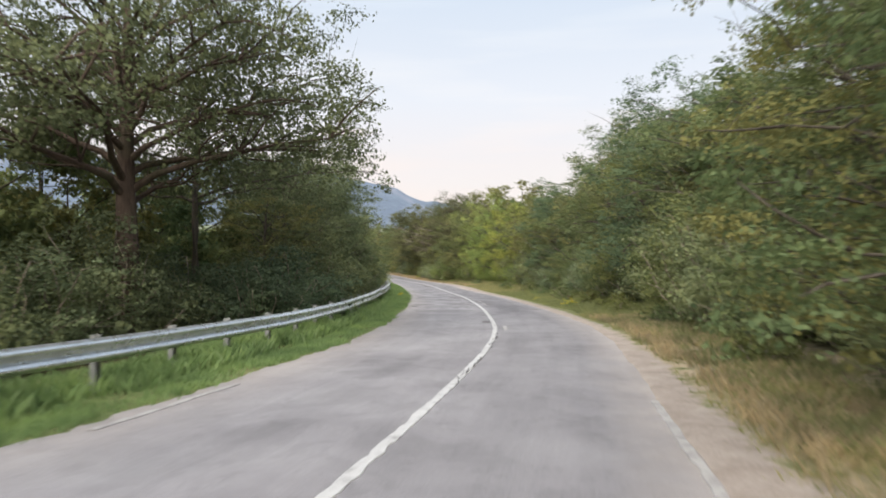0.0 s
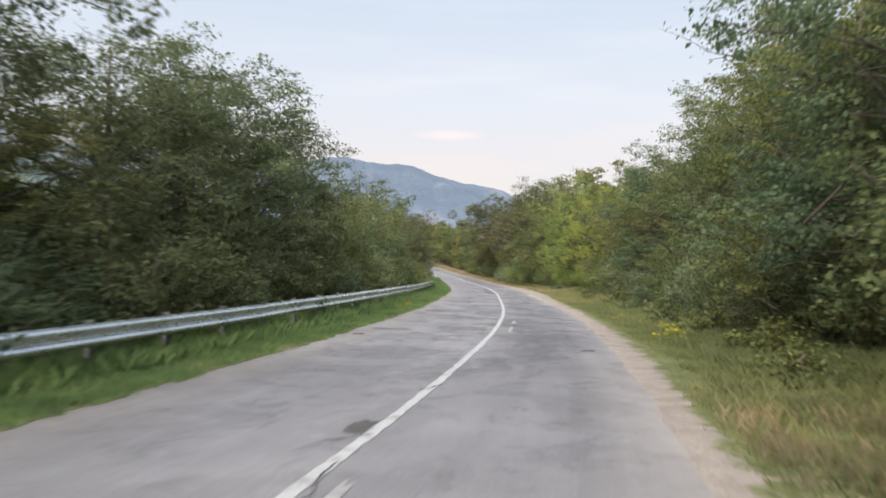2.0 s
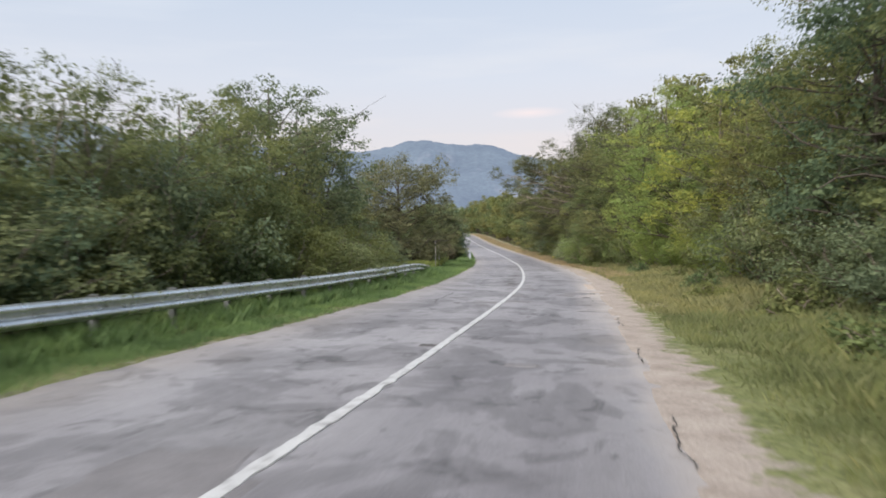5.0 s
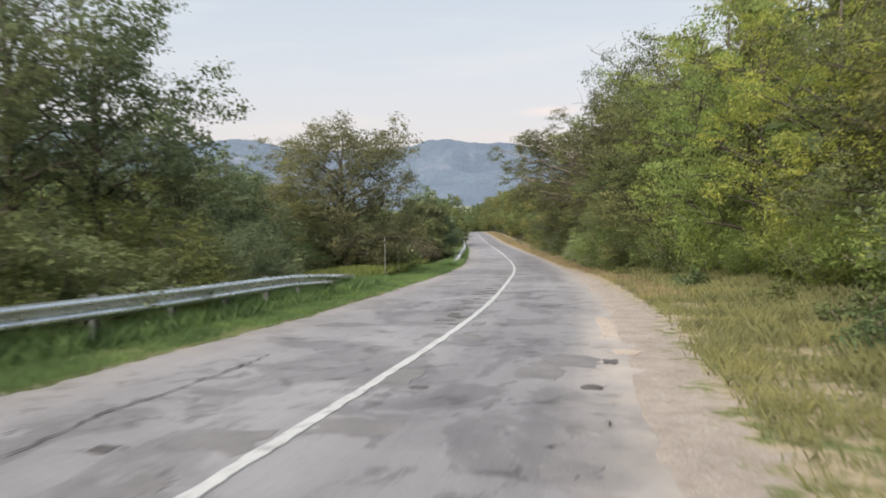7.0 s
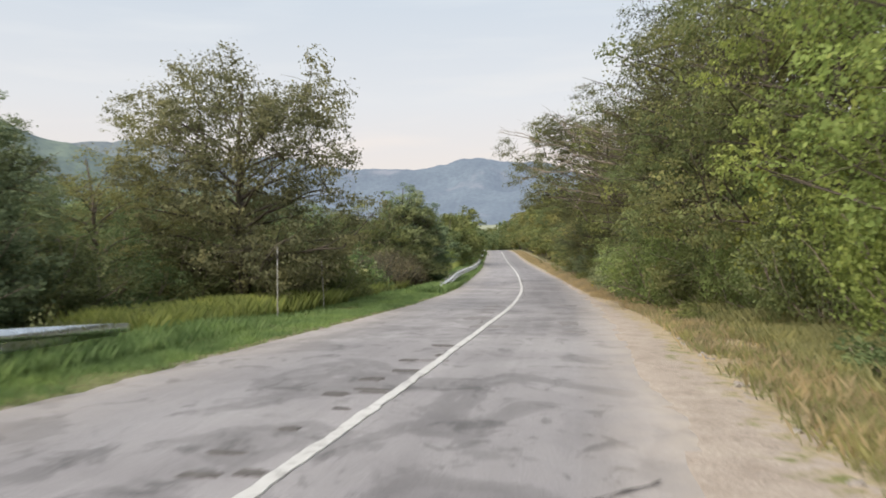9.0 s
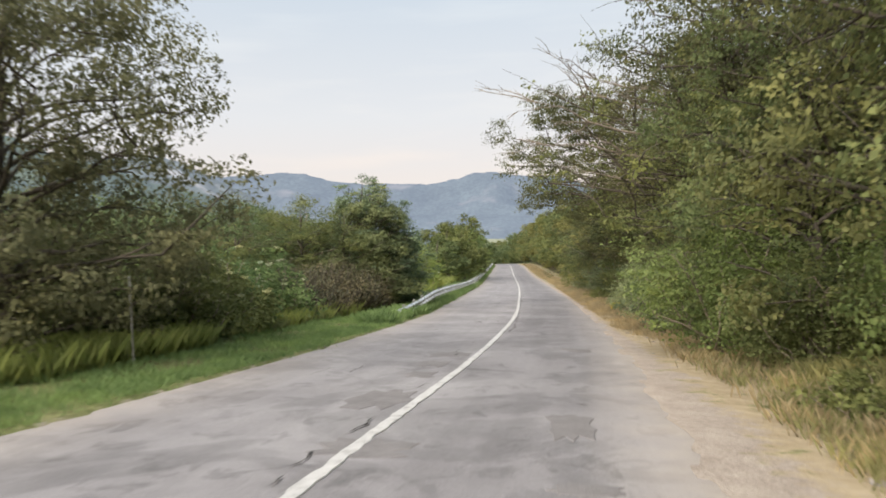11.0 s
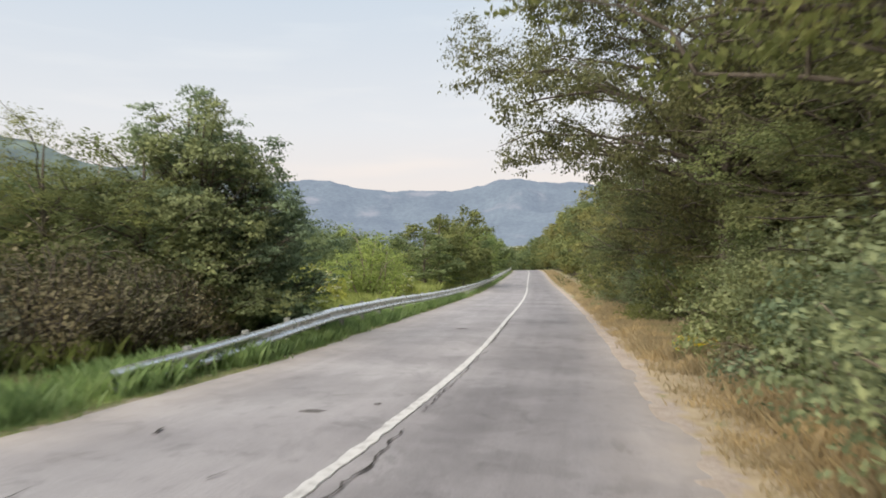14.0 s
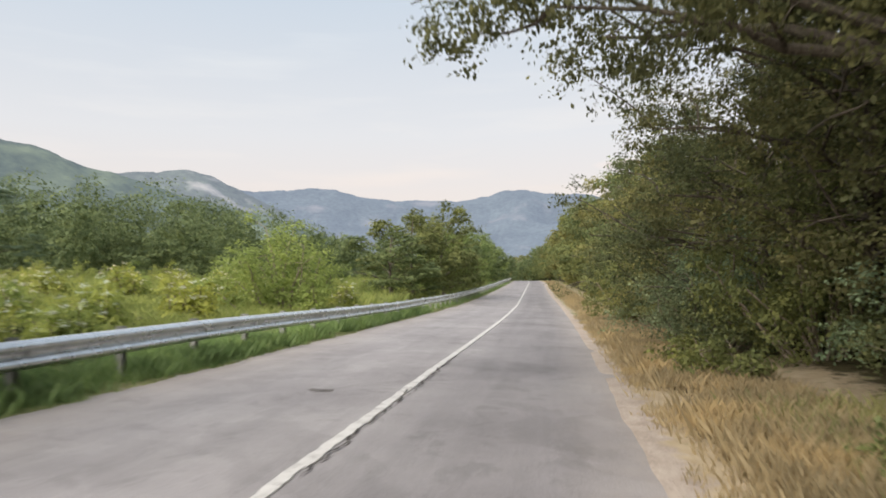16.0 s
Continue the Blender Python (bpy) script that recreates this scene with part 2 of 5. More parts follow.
def make_mountain(name, forest, rock, haze, glow, open_land=0.56):
    m, t, b = material(name, 0.95, 0.05)
    wood = ramp(t, noise_at(t, 0.006, 8, 0.65), (0.35, tuple(c * 0.75 for c in forest)), (0.65, tuple(c * 1.3 for c in forest)))
    wood = mix(t, 0.8, wood, ramp(t, noise_at(t, 0.055, 5, 0.7), (0.35, GREY(0.45)), (0.65, GREY(1.5))), "MULTIPLY")
    bare = ramp(t, noise_at(t, 0.0035, 7, 0.62), (open_land, GREY(0)), (open_land + 0.1, GREY(0.75)))
    base = mix(t, bare, wood, rock)
    colour(t, b, base)
    # distance: air haze laid on the backdrop as a faint bluish emission
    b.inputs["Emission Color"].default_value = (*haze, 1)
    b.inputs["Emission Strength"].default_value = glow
    return m


ASPHALT, PATCH, CRACK, PAINT, GROUND, STEEL = make_asphalt(), make_patch(), make_crack(), make_paint(), make_ground(), make_steel()
DULL_STEEL = make_bark("weathered_zinc_post", (0.2, 0.205, 0.2), (0.32, 0.32, 0.31))
FADED, SAND, STONE, POTHOLE = make_faded(), make_sand(), make_stone(), make_pothole()
BARK = make_bark("grey_brown_bark", (0.05, 0.04, 0.032), (0.16, 0.135, 0.11))
BARK_RED = make_bark("warm_brown_bark", (0.045, 0.032, 0.025), (0.12, 0.085, 0.065))
TWIG = make_bark("dry_twig", (0.16, 0.13, 0.1), (0.34, 0.285, 0.225))
LEAF_OAK = leaf_material("oak_leaves", (0.115, 0.142, 0.064), (0.165, 0.196, 0.084), (0.235, 0.262, 0.12), through_light=0.42)
LEAF_DARK = leaf_material("dark_leaves", (0.108, 0.132, 0.074), (0.155, 0.187, 0.1), (0.222, 0.256, 0.138), through_light=0.45)
LEAF_BRIGHT = leaf_material("bright_leaves", (0.225, 0.27, 0.08), (0.315, 0.36, 0.108), (0.4, 0.43, 0.148), through_light=0.5)
LEAF_FRESH = leaf_material("fresh_hazel_leaves", (0.128, 0.185, 0.076), (0.19, 0.258, 0.106), (0.275, 0.34, 0.155), through_light=0.45)
LEAF_OLIVE = leaf_material("olive_leaves", (0.142, 0.15, 0.066), (0.196, 0.204, 0.088), (0.27, 0.272, 0.122), through_light=0.42)
LEAF_BROWN = leaf_material("brownish_olive_leaves", (0.112, 0.122, 0.076), (0.162, 0.172, 0.107), (0.23, 0.238, 0.15), through_light=0.42)
# olive leaves, coloured darker to stand in for deep shade in the right-hand wood
LEAF_SHADE = leaf_material("shade_dark_olive_leaves", (0.085, 0.09, 0.043), (0.13, 0.133, 0.062), (0.2, 0.198, 0.097), through_light=0.36)
LEAF_DEEP = leaf_material("deep_green_leaves", (0.078, 0.098, 0.056), (0.115, 0.14, 0.078), (0.17, 0.2, 0.11), through_light=0.34)
LEAF_GREY = leaf_material("grey_green_leaves", (0.16, 0.198, 0.115), (0.222, 0.268, 0.156), (0.31, 0.358, 0.214), through_light=0.42)
LEAF_WOODS = leaf_material("distant_wood_leaves", (0.1, 0.135, 0.064), (0.145, 0.185, 0.085), (0.205, 0.245, 0.115), through_light=0.4, vary=False)
LEAF_DRY = leaf_material("dry_brown_leaves", (0.14, 0.128, 0.084), (0.2, 0.182, 0.12), (0.28, 0.256, 0.172))
FLOWER_WHITE = leaf_material("white_blossom", (0.5, 0.5, 0.42), (0.65, 0.65, 0.56), (0.75, 0.75, 0.66))
FLOWER_CREAM = leaf_material("cream_blossom", (0.36, 0.4, 0.24), (0.48, 0.5, 0.33), (0.58, 0.58, 0.44))
FLOWER_YELLOW = leaf_material("yellow_blossom", (0.5, 0.4, 0.03), (0.65, 0.52, 0.04), (0.75, 0.62, 0.06))
GRASS_GREEN = leaf_material("green_grass", (0.165, 0.252, 0.09), (0.23, 0.328, 0.128), (0.305, 0.392, 0.183), 0.7, 0.45, vary=False)
GRASS_MIXED = leaf_material("yellowing_grass", (0.2, 0.2, 0.09), (0.27, 0.265, 0.12), (0.36, 0.338, 0.178), 0.7, 0.4, vary=False)
GRASS_BANK = leaf_material("bank_grass_blades", (0.165, 0.19, 0.075), (0.225, 0.245, 0.105), (0.31, 0.305, 0.155), 0.7, 0.4, vary=False)
GRASS_MEADOW = leaf_material("meadow_grass", (0.2, 0.245, 0.075), (0.28, 0.32, 0.1), (0.36, 0.38, 0.15), 0.7, 0.45, vary=False)
GRASS_DRY = leaf_material("dry_straw", (0.33, 0.258, 0.15), (0.42, 0.335, 0.2), (0.5, 0.41, 0.268), 0.75, 0.5, vary=False)

# ---- the road's line: station s (metres ahead), offset d (metres to the right of the white line) ----
LINE_S = (-60, -40, -20, 0, 4.7, 9.9, 13.3, 17.6, 22, 27.4, 34, 41, 47, 57.7, 66, 72, 80.5, 88, 94, 100, 106, 113, 120, 130, 145, 165, 190, 225, 267, 285, 305, 330, 360, 420, 520)
LINE_X = (-18.98, -11.48, -5.38, -1.58, -0.76, 0.15, 0.71, 1.31, 1.54, 1.65, 1.68, 1.46, 1.12, 0.23, -0.5, -1.27, -2.67, -3.95, -5.1, -6.36, -7.74, -9.5, -11.25, -13.82, -17.84, -23.4, -30.3, -39.86, -52.1, -58.2, -67.0, -82.0, -104.0, -150.0, -230.0)
DROP_S = [r[2] * METRES for r in ROWS]
DROP_Z = [r[3] * METRES for r in ROWS]
TILT_S = (-60, 20, 28, 36, 60, 82, 90, 107, 130, 200, 300)
TILT_K = (-0.018, -0.018, 0.0, 0.026, 0.03, 0.021, 0.028, 0.032, 0.036, 0.02, 0.0)
FINE = np.arange(-70.0, 530.0, 0.5)


def smooth_curve(xs, ys, width):
    v = np.interp(FINE, xs, ys)
    k = np.ones(width) / width
    for _ in range(2):
        v = np.convolve(np.pad(v, width // 2, mode="reflect", reflect_type="odd"), k, "valid")[: len(FINE)]
    return v


_MID = smooth_curve(LINE_S, LINE_X, 11)
# past the last bend the road lies level, then climbs to a crest and falls away behind it
_drop_s = [-70] + DROP_S + [113, 120, 130, 145, 165, 190, 225, 267, 285, 305, 330, 380, 430]
_drop_z = [70 * 0.042] + DROP_Z + [-2.78, -2.79, -2.8, -2.74, -2.5, -2.02, -1.25, -0.62, -0.75, -1.5, -2.8, -4.5, -5.0]
_DROP = smooth_curve(_drop_s, _drop_z, 11)
_TILT = smooth_curve(TILT_S, TILT_K, 9)


def line_x(s):
    return np.interp(s, FINE, _MID)


def slope(s):
    return (line_x(s + 1.0) - line_x(s - 1.0)) / 2


def offset_of(x, y):
    return (x - line_x(y)) / np.sqrt(1 + slope(y) ** 2)


def road_z(s, d):
    return np.interp(s, FINE, _DROP) + np.interp(s, FINE, _TILT) * (1.4 - np.clip(d, -6.5, 5.5))


def height(x, y):
    """The ground's height."""
    x, y = np.asarray(x, float), np.asarray(y, float)
    d = offset_of(x, y)
    z = road_z(y, d)
    left, right = np.maximum(0, -d - 6.5), np.maximum(0, d - 5.0)
    meadow = np.clip((y - 106) / 12, 0, 1) * np.clip((260 - y) / 60, 0, 1)     # the land beyond the bend lies higher
    z = z + (0.17 * meadow - 0.10) * np.minimum(left, 14) + (0.065 * meadow - 0.015) * np.clip(left - 14, 0, 90) - 0.015 * np.clip(left - 104, 0, 70) + 0.05 * np.maximum(0, left - 260)
    z = z + 0.10 * np.minimum(right, 25) + 0.03 * np.clip(right - 25, 0, 400)
    z = z + 0.022 * np.maximum(0, y - 430)
    bumps = 0.05 * np.sin(x * 1.3 + np.sin(y * 0.7)) * np.sin(y * 1.1) * np.clip((np.maximum(-d - 3.6, d - 3.3)) / 2, 0, 1)
    return z + bumps


def at_road(s, d, up=0.0):
    """A place by station and offset, square to the white line."""
    k = slope(s)
    n = np.sqrt(1 + k * k)
    return line_x(s) + d / n, s - d * k / n, road_z(s, d) + up


def stand(s, d, turn=0.0, scale=1.0, sink=0.05, tall=1.0):
    """A pose on the ground."""
    x, y, _ = at_road(s, d)
    z = float(height(x, y)) - sink
    return pose(float(x), float(y), z, 0, 0, turn) @ Matrix.Diagonal((scale, scale, scale * tall, 1))


# ---- mesh helpers ----
def mesh_of(name, verts, faces, mat, smooth=False):
    me = bpy.data.meshes.new(name)
    me.from_pydata([tuple(map(float, v)) for v in verts], [], [tuple(map(int, f)) for f in faces])
    me.materials.append(mat)
    if smooth:
        me.polygons.foreach_set("use_smooth", [True] * len(me.polygons))
    me.update()
    return me


def part(name, me, parent, label=""):
    ob = new(name, me)
    ob.parent = parent
    if label:
        tagged(ob, label)
    return ob


def thing(name, label, category, group="", kind=""):
    return tagged(new(name), label, category, group, kind)


def grid_faces(rows, cols):
    i = np.arange(rows - 1)[:, None] * cols + np.arange(cols - 1)[None, :]
    i = i.ravel()
    return np.stack([i, i + 1, i + cols + 1, i + cols], 1)


def paint_points(me, name, rgb):
    layer = me.color_attributes.new(name, "FLOAT_COLOR", "POINT")
    full = np.ones((len(me.vertices), 4), np.float32)
    full[:, :3] = rgb
    layer.data.foreach_set("color", full.ravel())


def wave(s, seed, size):
    """A smooth uneven value along a line, about -1 to 1."""
    s = np.asarray(s, float) / size
    return (np.sin(s * 1.7 + seed) + 0.6 * np.sin(s * 3.9 + seed * 2.3) + 0.4 * np.sin(s * 8.3 + seed * 5.1)) / 2


# ---- ground ----
def edge_left(s):
    return -3.28 + 0.09 * wave(s, 1.0, 2.0) + 0.06 * wave(s, 4.0, 0.5) + 0.05 * wave(s, 9.0, 0.16)


def edge_right(s):
    return 2.72 + 0.10 * wave(s, 2.0, 2.2) + 0.05 * wave(s, 7.0, 0.6) + 0.035 * wave(s, 5.0, 0.17)


SAND_S = (-60, 0, 6, 15, 25, 33, 42, 50, 56, 62, 70, 80, 88, 93, 97, 106, 120, 200)
SAND_W = (1.0, 1.0, 1.0, 0.6, 0.65, 1.15, 1.2, 1.25, 1.3, 1.5, 2.1, 1.5, 1.3, 0.9, 0.45, 0.35, 0.4, 0.4)


def build_ground():
    ys = np.concatenate([np.arange(-320, -20, 20), np.arange(-20, 140, 0.8), np.arange(140, 300, 4), np.arange(300, 700, 25), np.geomspace(700, 4400, 22)])
    near = np.concatenate([np.arange(-14, -3.7, 0.5), np.array([-3.6, -3.45, -3.3, -3.12]), np.arange(-2.9, 2.2, 1.3), np.arange(2.3, 10, 0.35)])
    off = np.concatenate([-np.geomspace(2600, 15, 26), near, np.geomspace(10.5, 2600, 26)])
    Y, D = np.meshgrid(ys, off, indexing="ij")
    yc = np.clip(Y, -65, 520)
    X = line_x(yc) - (Y - yc) * 0.281 * (Y > yc) + D
    d = offset_of(X, yc)
    Z = height(X, yc) + np.maximum(0, Y - 520) * 0.022
    flush = np.clip((d - 2.3) / 0.1, 0, 1) * np.clip((4.2 - d) / 0.9, 0, 1) + np.clip((-3.16 - d) / 0.1, 0, 1) * np.clip((d + 4.3) / 0.8, 0, 1)
    Z = Z + 0.024 * flush
    under = (d > -3.16) & (d < 2.3)
    Z = np.where(under, Z - 0.1, Z)
    me = mesh_of("ground", np.stack([X.ravel(), Y.ravel(), Z.ravel()], 1), grid_faces(len(ys), len(off)), GROUND, True)
    s = yc
    sand_r = np.clip(1.0 - (d - 2.72) / np.interp(s, SAND_S, SAND_W), 0, 1) * (d > 2) * 0.75
    sand_l = np.clip(1.0 - (-3.3 - d) / 0.25, 0, 1) * (d < -2.5) * 0.36
    cover = np.zeros((X.size, 3), np.float32)
    cover[:, 0] = np.maximum(sand_r, sand_l).ravel()
    sway = 3 * np.sin(Y * 0.13) + 2.5 * np.sin(Y * 0.31 + X * 0.2) + 1.5 * np.sin(X * 0.5 + Y * 0.07)
    dry = np.where((d > 2.5) & (d < 9), np.interp(s, (0, 14, 26, 50, 60, 72, 85, 110, 130), (0.5, 0.48, 0.26, 0.24, 0.45, 0.5, 0.55, 0.6, 0.45)), 0.12)
    cover[:, 1] = dry.ravel()
    cover[:, 2] = (np.clip((d - 5.2) / 1.5, 0, 1) * np.clip((70 - d + 2 * sway) / 30, 0, 1) * 0.75 + np.clip((-5.6 - d) / 1.2, 0, 1) * np.clip((d + 46 + 2 * sway) / 24, 0, 1) * np.clip((96 - s + sway) / 12, 0, 1) * 0.7).ravel()
    paint_points(me, "cover", cover)
    paint_points(me, "far", np.repeat((np.clip((np.hypot(X, Y) - 260) / 150, 0, 1)).ravel()[:, None], 3, 1))
    return tagged(new("ground", me), "grassy verge and woodland soil along a country road", "ground", kind="structure")


def build_road():
    ss = np.concatenate([np.arange(-45, 0, 0.6), np.arange(0, 120, 0.14), np.arange(120, 380, 2.0)])
    u = np.array([0, 0.004, 0.05, 0.15, 0.25, 0.35, 0.45, 0.55, 0.65, 0.75, 0.85, 0.95, 0.996, 1.0])
    S, U = np.meshgrid(ss, u, indexing="ij")
    D = edge_left(S) + (edge_right(S) - edge_left(S)) * U
    X, Y, Z = at_road(S, D)
    Z = Z + 0.012 * wave(S, 3, 1.3) * np.sin(D * 1.9) + 0.02
    Z[:, 0] -= 0.05
    Z[:, -1] -= 0.014
    Z[:, 1] -= 0.003
    Z[:, -2] -= 0.003
    me = mesh_of("road", np.stack([X.ravel(), Y.ravel(), Z.ravel()], 1), grid_faces(len(ss), len(u)), ASPHALT, True)
    uvl = me.uv_layers.new(name="along")
    idx = np.empty(len(me.loops), np.int32)
    me.loops.foreach_get("vertex_index", idx)
    uvl.data.foreach_set("uv", np.stack([D.ravel()[idx], S.ravel()[idx]], 1).astype(np.float32).ravel())
    inner = np.interp(S, (26, 34, 46, 58, 74, 84, 92), (2.0, 2.5, 2.45, 2.1, 2.1, 1.9, 2.15))
    dust = np.clip(1 - np.abs(S - 64.5) / 4.5, 0, 1) * np.clip((D - 1.9) / 0.5, 0, 1) * 0.9 + np.clip((D - inner) / (2.75 - inner), 0, 1) ** 1.2 * np.interp(S, (0, 10, 30, 50, 60, 75, 100, 120), (1, 0.9, 0.6, 0.9, 1.0, 0.95, 0.7, 0.5)) + np.clip((-2.1 - D) / 1.1, 0, 1) * 0.5
    lane = np.clip((D - 0.1) / 0.2, 0, 1) * np.clip((2.6 - D) / 0.5, 0, 1) * np.interp(S, (0, 20, 32, 46, 56, 70, 80, 90, 100, 120), (0.3, 0.4, 0.85, 0.85, 0.5, 0.45, 0.25, 0.6, 0.75, 0.7))
    stain = np.interp(S, (0, 20, 30, 40, 75, 85, 100, 120), (0.35, 0.4, 0.8, 1.0, 1.0, 0.7, 0.45, 0.35))
    paint_points(me, "dust", np.stack([np.clip(dust, 0, 1).ravel(), stain.ravel(), lane.ravel()], 1))
    return tagged(new("road", me), "worn pale grey asphalt country road with cracks and patches", "road", kind="structure")


ground = build_ground()
road = build_road()


def surface(s, d, up):
    x, y, z = at_road(s, d)
    return x, y, z + 0.012 * wave(s, 3, 1.3) * np.sin(np.asarray(d) * 1.9) + 0.02 + up


def build_line(name, s0, s1, d, width, wear, seed, label, mat=None):
    ss = np.concatenate([np.arange(s0, min(s1, 125), 0.07), np.arange(125, s1, 0.4)]) if s1 > 125 else np.arange(s0, s1, 0.07)
    g = np.random.default_rng(int(seed * 10))
    rag = [np.convolve(g.normal(size=len(ss)), (0.25, 0.5, 0.25), "same") - 1.6 * (np.convolve(g.random(len(ss)) < 0.025, np.ones(3), "same") > 0) for _ in range(2)]
    a = d - width / 2 + wear * (0.14 * wave(ss, seed, 0.9) - 0.5 * rag[0])
    b = d + width / 2 + wear * (0.14 * wave(ss, seed + 3, 0.8) + 0.5 * rag[1])
    rows = [np.stack(surface(ss, e, up), 1) for e, up in ((a, 0.002), (a + 0.006, 0.0125), (b - 0.006, 0.0125), (b, 0.002))]
    v = np.stack(rows, 1).reshape(-1, 3)
    me = mesh_of(name, v, grid_faces(len(ss), 4), mat or PAINT)
    ob = part(name, me, road, label)
    return ob


build_line("centre_line", -40, 378, 0.0, 0.125, 0.02, 1.0, "worn solid white centre line")
build_line("edge_line", -30, 8.8, 2.5, 0.085, 0.016, 5.0, "faded white edge line", FADED)
build_line("edge_line", 6.5, 9.6, -2.95, 0.09, 0.02, 8.0, "faded white edge line", FADED)


def build_patch(s, d, half_wide, half_long, seed, name="asphalt_patch", mat=None):
    """A thin mended patch with a ragged outline."""
    r = random.Random(seed)
    n = 22
    ring = []
    for i in range(n):
        a = 2 * math.pi * i / n
        q = 1 / max(abs(math.cos(a)), abs(math.sin(a))) ** 0.75 * r.uniform(0.66, 1.12)
        ring.append((s + math.sin(a) * half_long * q, d + math.cos(a) * half_wide * q))
    v = []
    for k, up in ((1.0, 0.001), (0.95, 0.007), (0.5, 0.009)):
        for a, b in ring:
            v.append([float(c) for c in surface(s + (a - s) * k, d + (b - d) * k, up)])
    v.append([float(c) for c in surface(s, d, 0.009)])
    f = []
    for k in range(2):
        f += [(k * n + i, k * n + (i + 1) % n, (k + 1) * n + (i + 1) % n, (k + 1) * n + i) for i in range(n)]
    f += [(2 * n + i, 2 * n + (i + 1) % n, 3 * n) for i in range(n)]
    return part(name, mesh_of(name, v, f, mat or PATCH), road)


def build_crack(points, wide, seed):
    """An open crack: a ragged dark band."""
    r = random.Random(seed)
    path = []
    for (s0, d0), (s1, d1) in zip(points, points[1:]):
        n = max(3, int(math.hypot(s1 - s0, d1 - d0) / 0.09))
        path += [(s0 + (s1 - s0) * i / n, d0 + (d1 - d0) * i / n) for i in range(n)]
    path.append(points[-1])
    v = []
    drift = 0.0
    for i, (s, d) in enumerate(path):
        a, b = path[max(0, i - 1)], path[min(len(path) - 1, i + 1)]
        t = Vector((b[0] - a[0], b[1] - a[1])).normalized()
        drift = drift * 0.7 + r.uniform(-0.03, 0.03)
        w = wide * r.choice((0.3, 0.6, 1.0, 1.4)) * min(1.0, 0.25 + i * 0.5, 0.25 + (len(path) - 1 - i) * 0.5)
        for side in (-1, 1):
            v.append([float(c) for c in surface(s - t.y * (drift + side * w / 2), d + t.x * (drift + side * w / 2), 0.0155)])
    return part("crack", mesh_of("crack", v, grid_faces(len(path), 2), CRACK), road)


PATCHES_A = [(41.8, -0.45, 0.61, 0.35), (43.0, -2.47, 0.47, 0.85), (43.6, -0.45, 0.55, 0.92), (41.3, -2.79, 0.16, 0.22), (40.2, -1.4, 0.41, 0.28), (39.6, 1.63, 0.15, 0.16), (39.4, 0.62, 0.22, 0.33), (39.2, -1.09, 0.38, 0.26), (39.2, 1.91, 0.2, 0.17), (35.2, -0.66, 0.5, 0.76), (35.7, 0.56, 0.22, 0.61), (32.8, -0.75, 0.22, 0.14), (33.8, -2.48, 0.54, 0.29), (58.7, -0.42, 0.32, 0.39), (59.3, 0.4, 0.37, 0.31), (57.7, -0.37, 0.16, 0.18), (61.5, 0.19, 0.24, 0.5)]
PATCHES_B = [(58.5, 2.08, 0.21, 0.18), (62.9, 1.94, 0.41, 0.51), (62.0, 1.59, 0.31, 0.5), (64.9, -0.19, 0.21, 0.26), (65.0, 0.3, 0.24, 0.18), (66.6, -0.37, 0.15, 0.22), (64.7, 0.56, 0.1, 0.13), (66.6, 0.26, 0.11, 0.32), (66.1, -2.05, 0.5, 0.32), (84.2, -0.43, 0.37, 0.71), (81.8, 0.07, 0.41, 0.34), (83.0, 1.72, 0.26, 0.65), (80.9, 1.86, 0.25, 0.15), (90.4, 1.82, 0.3, 0.32), (87.7, -0.51, 0.27, 0.46), (86.4, -0.46, 0.23, 0.33), (89.2, -0.5, 0.37, 0.46)]
for i, (s, d, w, h) in enumerate(PATCHES_A + PATCHES_B):
    build_patch(s, d, w, h, i)
for i, (s, d, w, h) in enumerate([(67.2, 2.46, 0.17, 0.8), (65.9, 2.5, 0.16, 0.8), (63.7, 2.66, 0.2, 0.22)]):
    build_patch(s, d, w, h, i + 70, "broken_edge", SAND)
for i, (s, d, w, h) in enumerate([(98.3, -1.01, 0.13, 0.1), (98.9, -0.45, 0.04, 0.06), (36.9, -0.12, 0.1, 0.12), (35.3, -0.1, 0.06, 0.1), (69.6, -0.37, 0.12, 0.12), (67.9, -0.41, 0.12, 0.1), (67.5, -0.24, 0.09, 0.08), (70.9, -0.18, 0.11, 0.09), (42.7, -0.94, 0.11, 0.08), (73.8, -0.19, 0.2, 0.07), (62.9, 2.42, 0.1, 0.2), (61.3, 2.2, 0.12, 0.16), (22.5, -0.2, 0.12, 0.3), (110.0, -1.0, 0.16, 0.1)]):
    build_patch(s, d, w, h, i + 120, "pothole", POTHOLE)

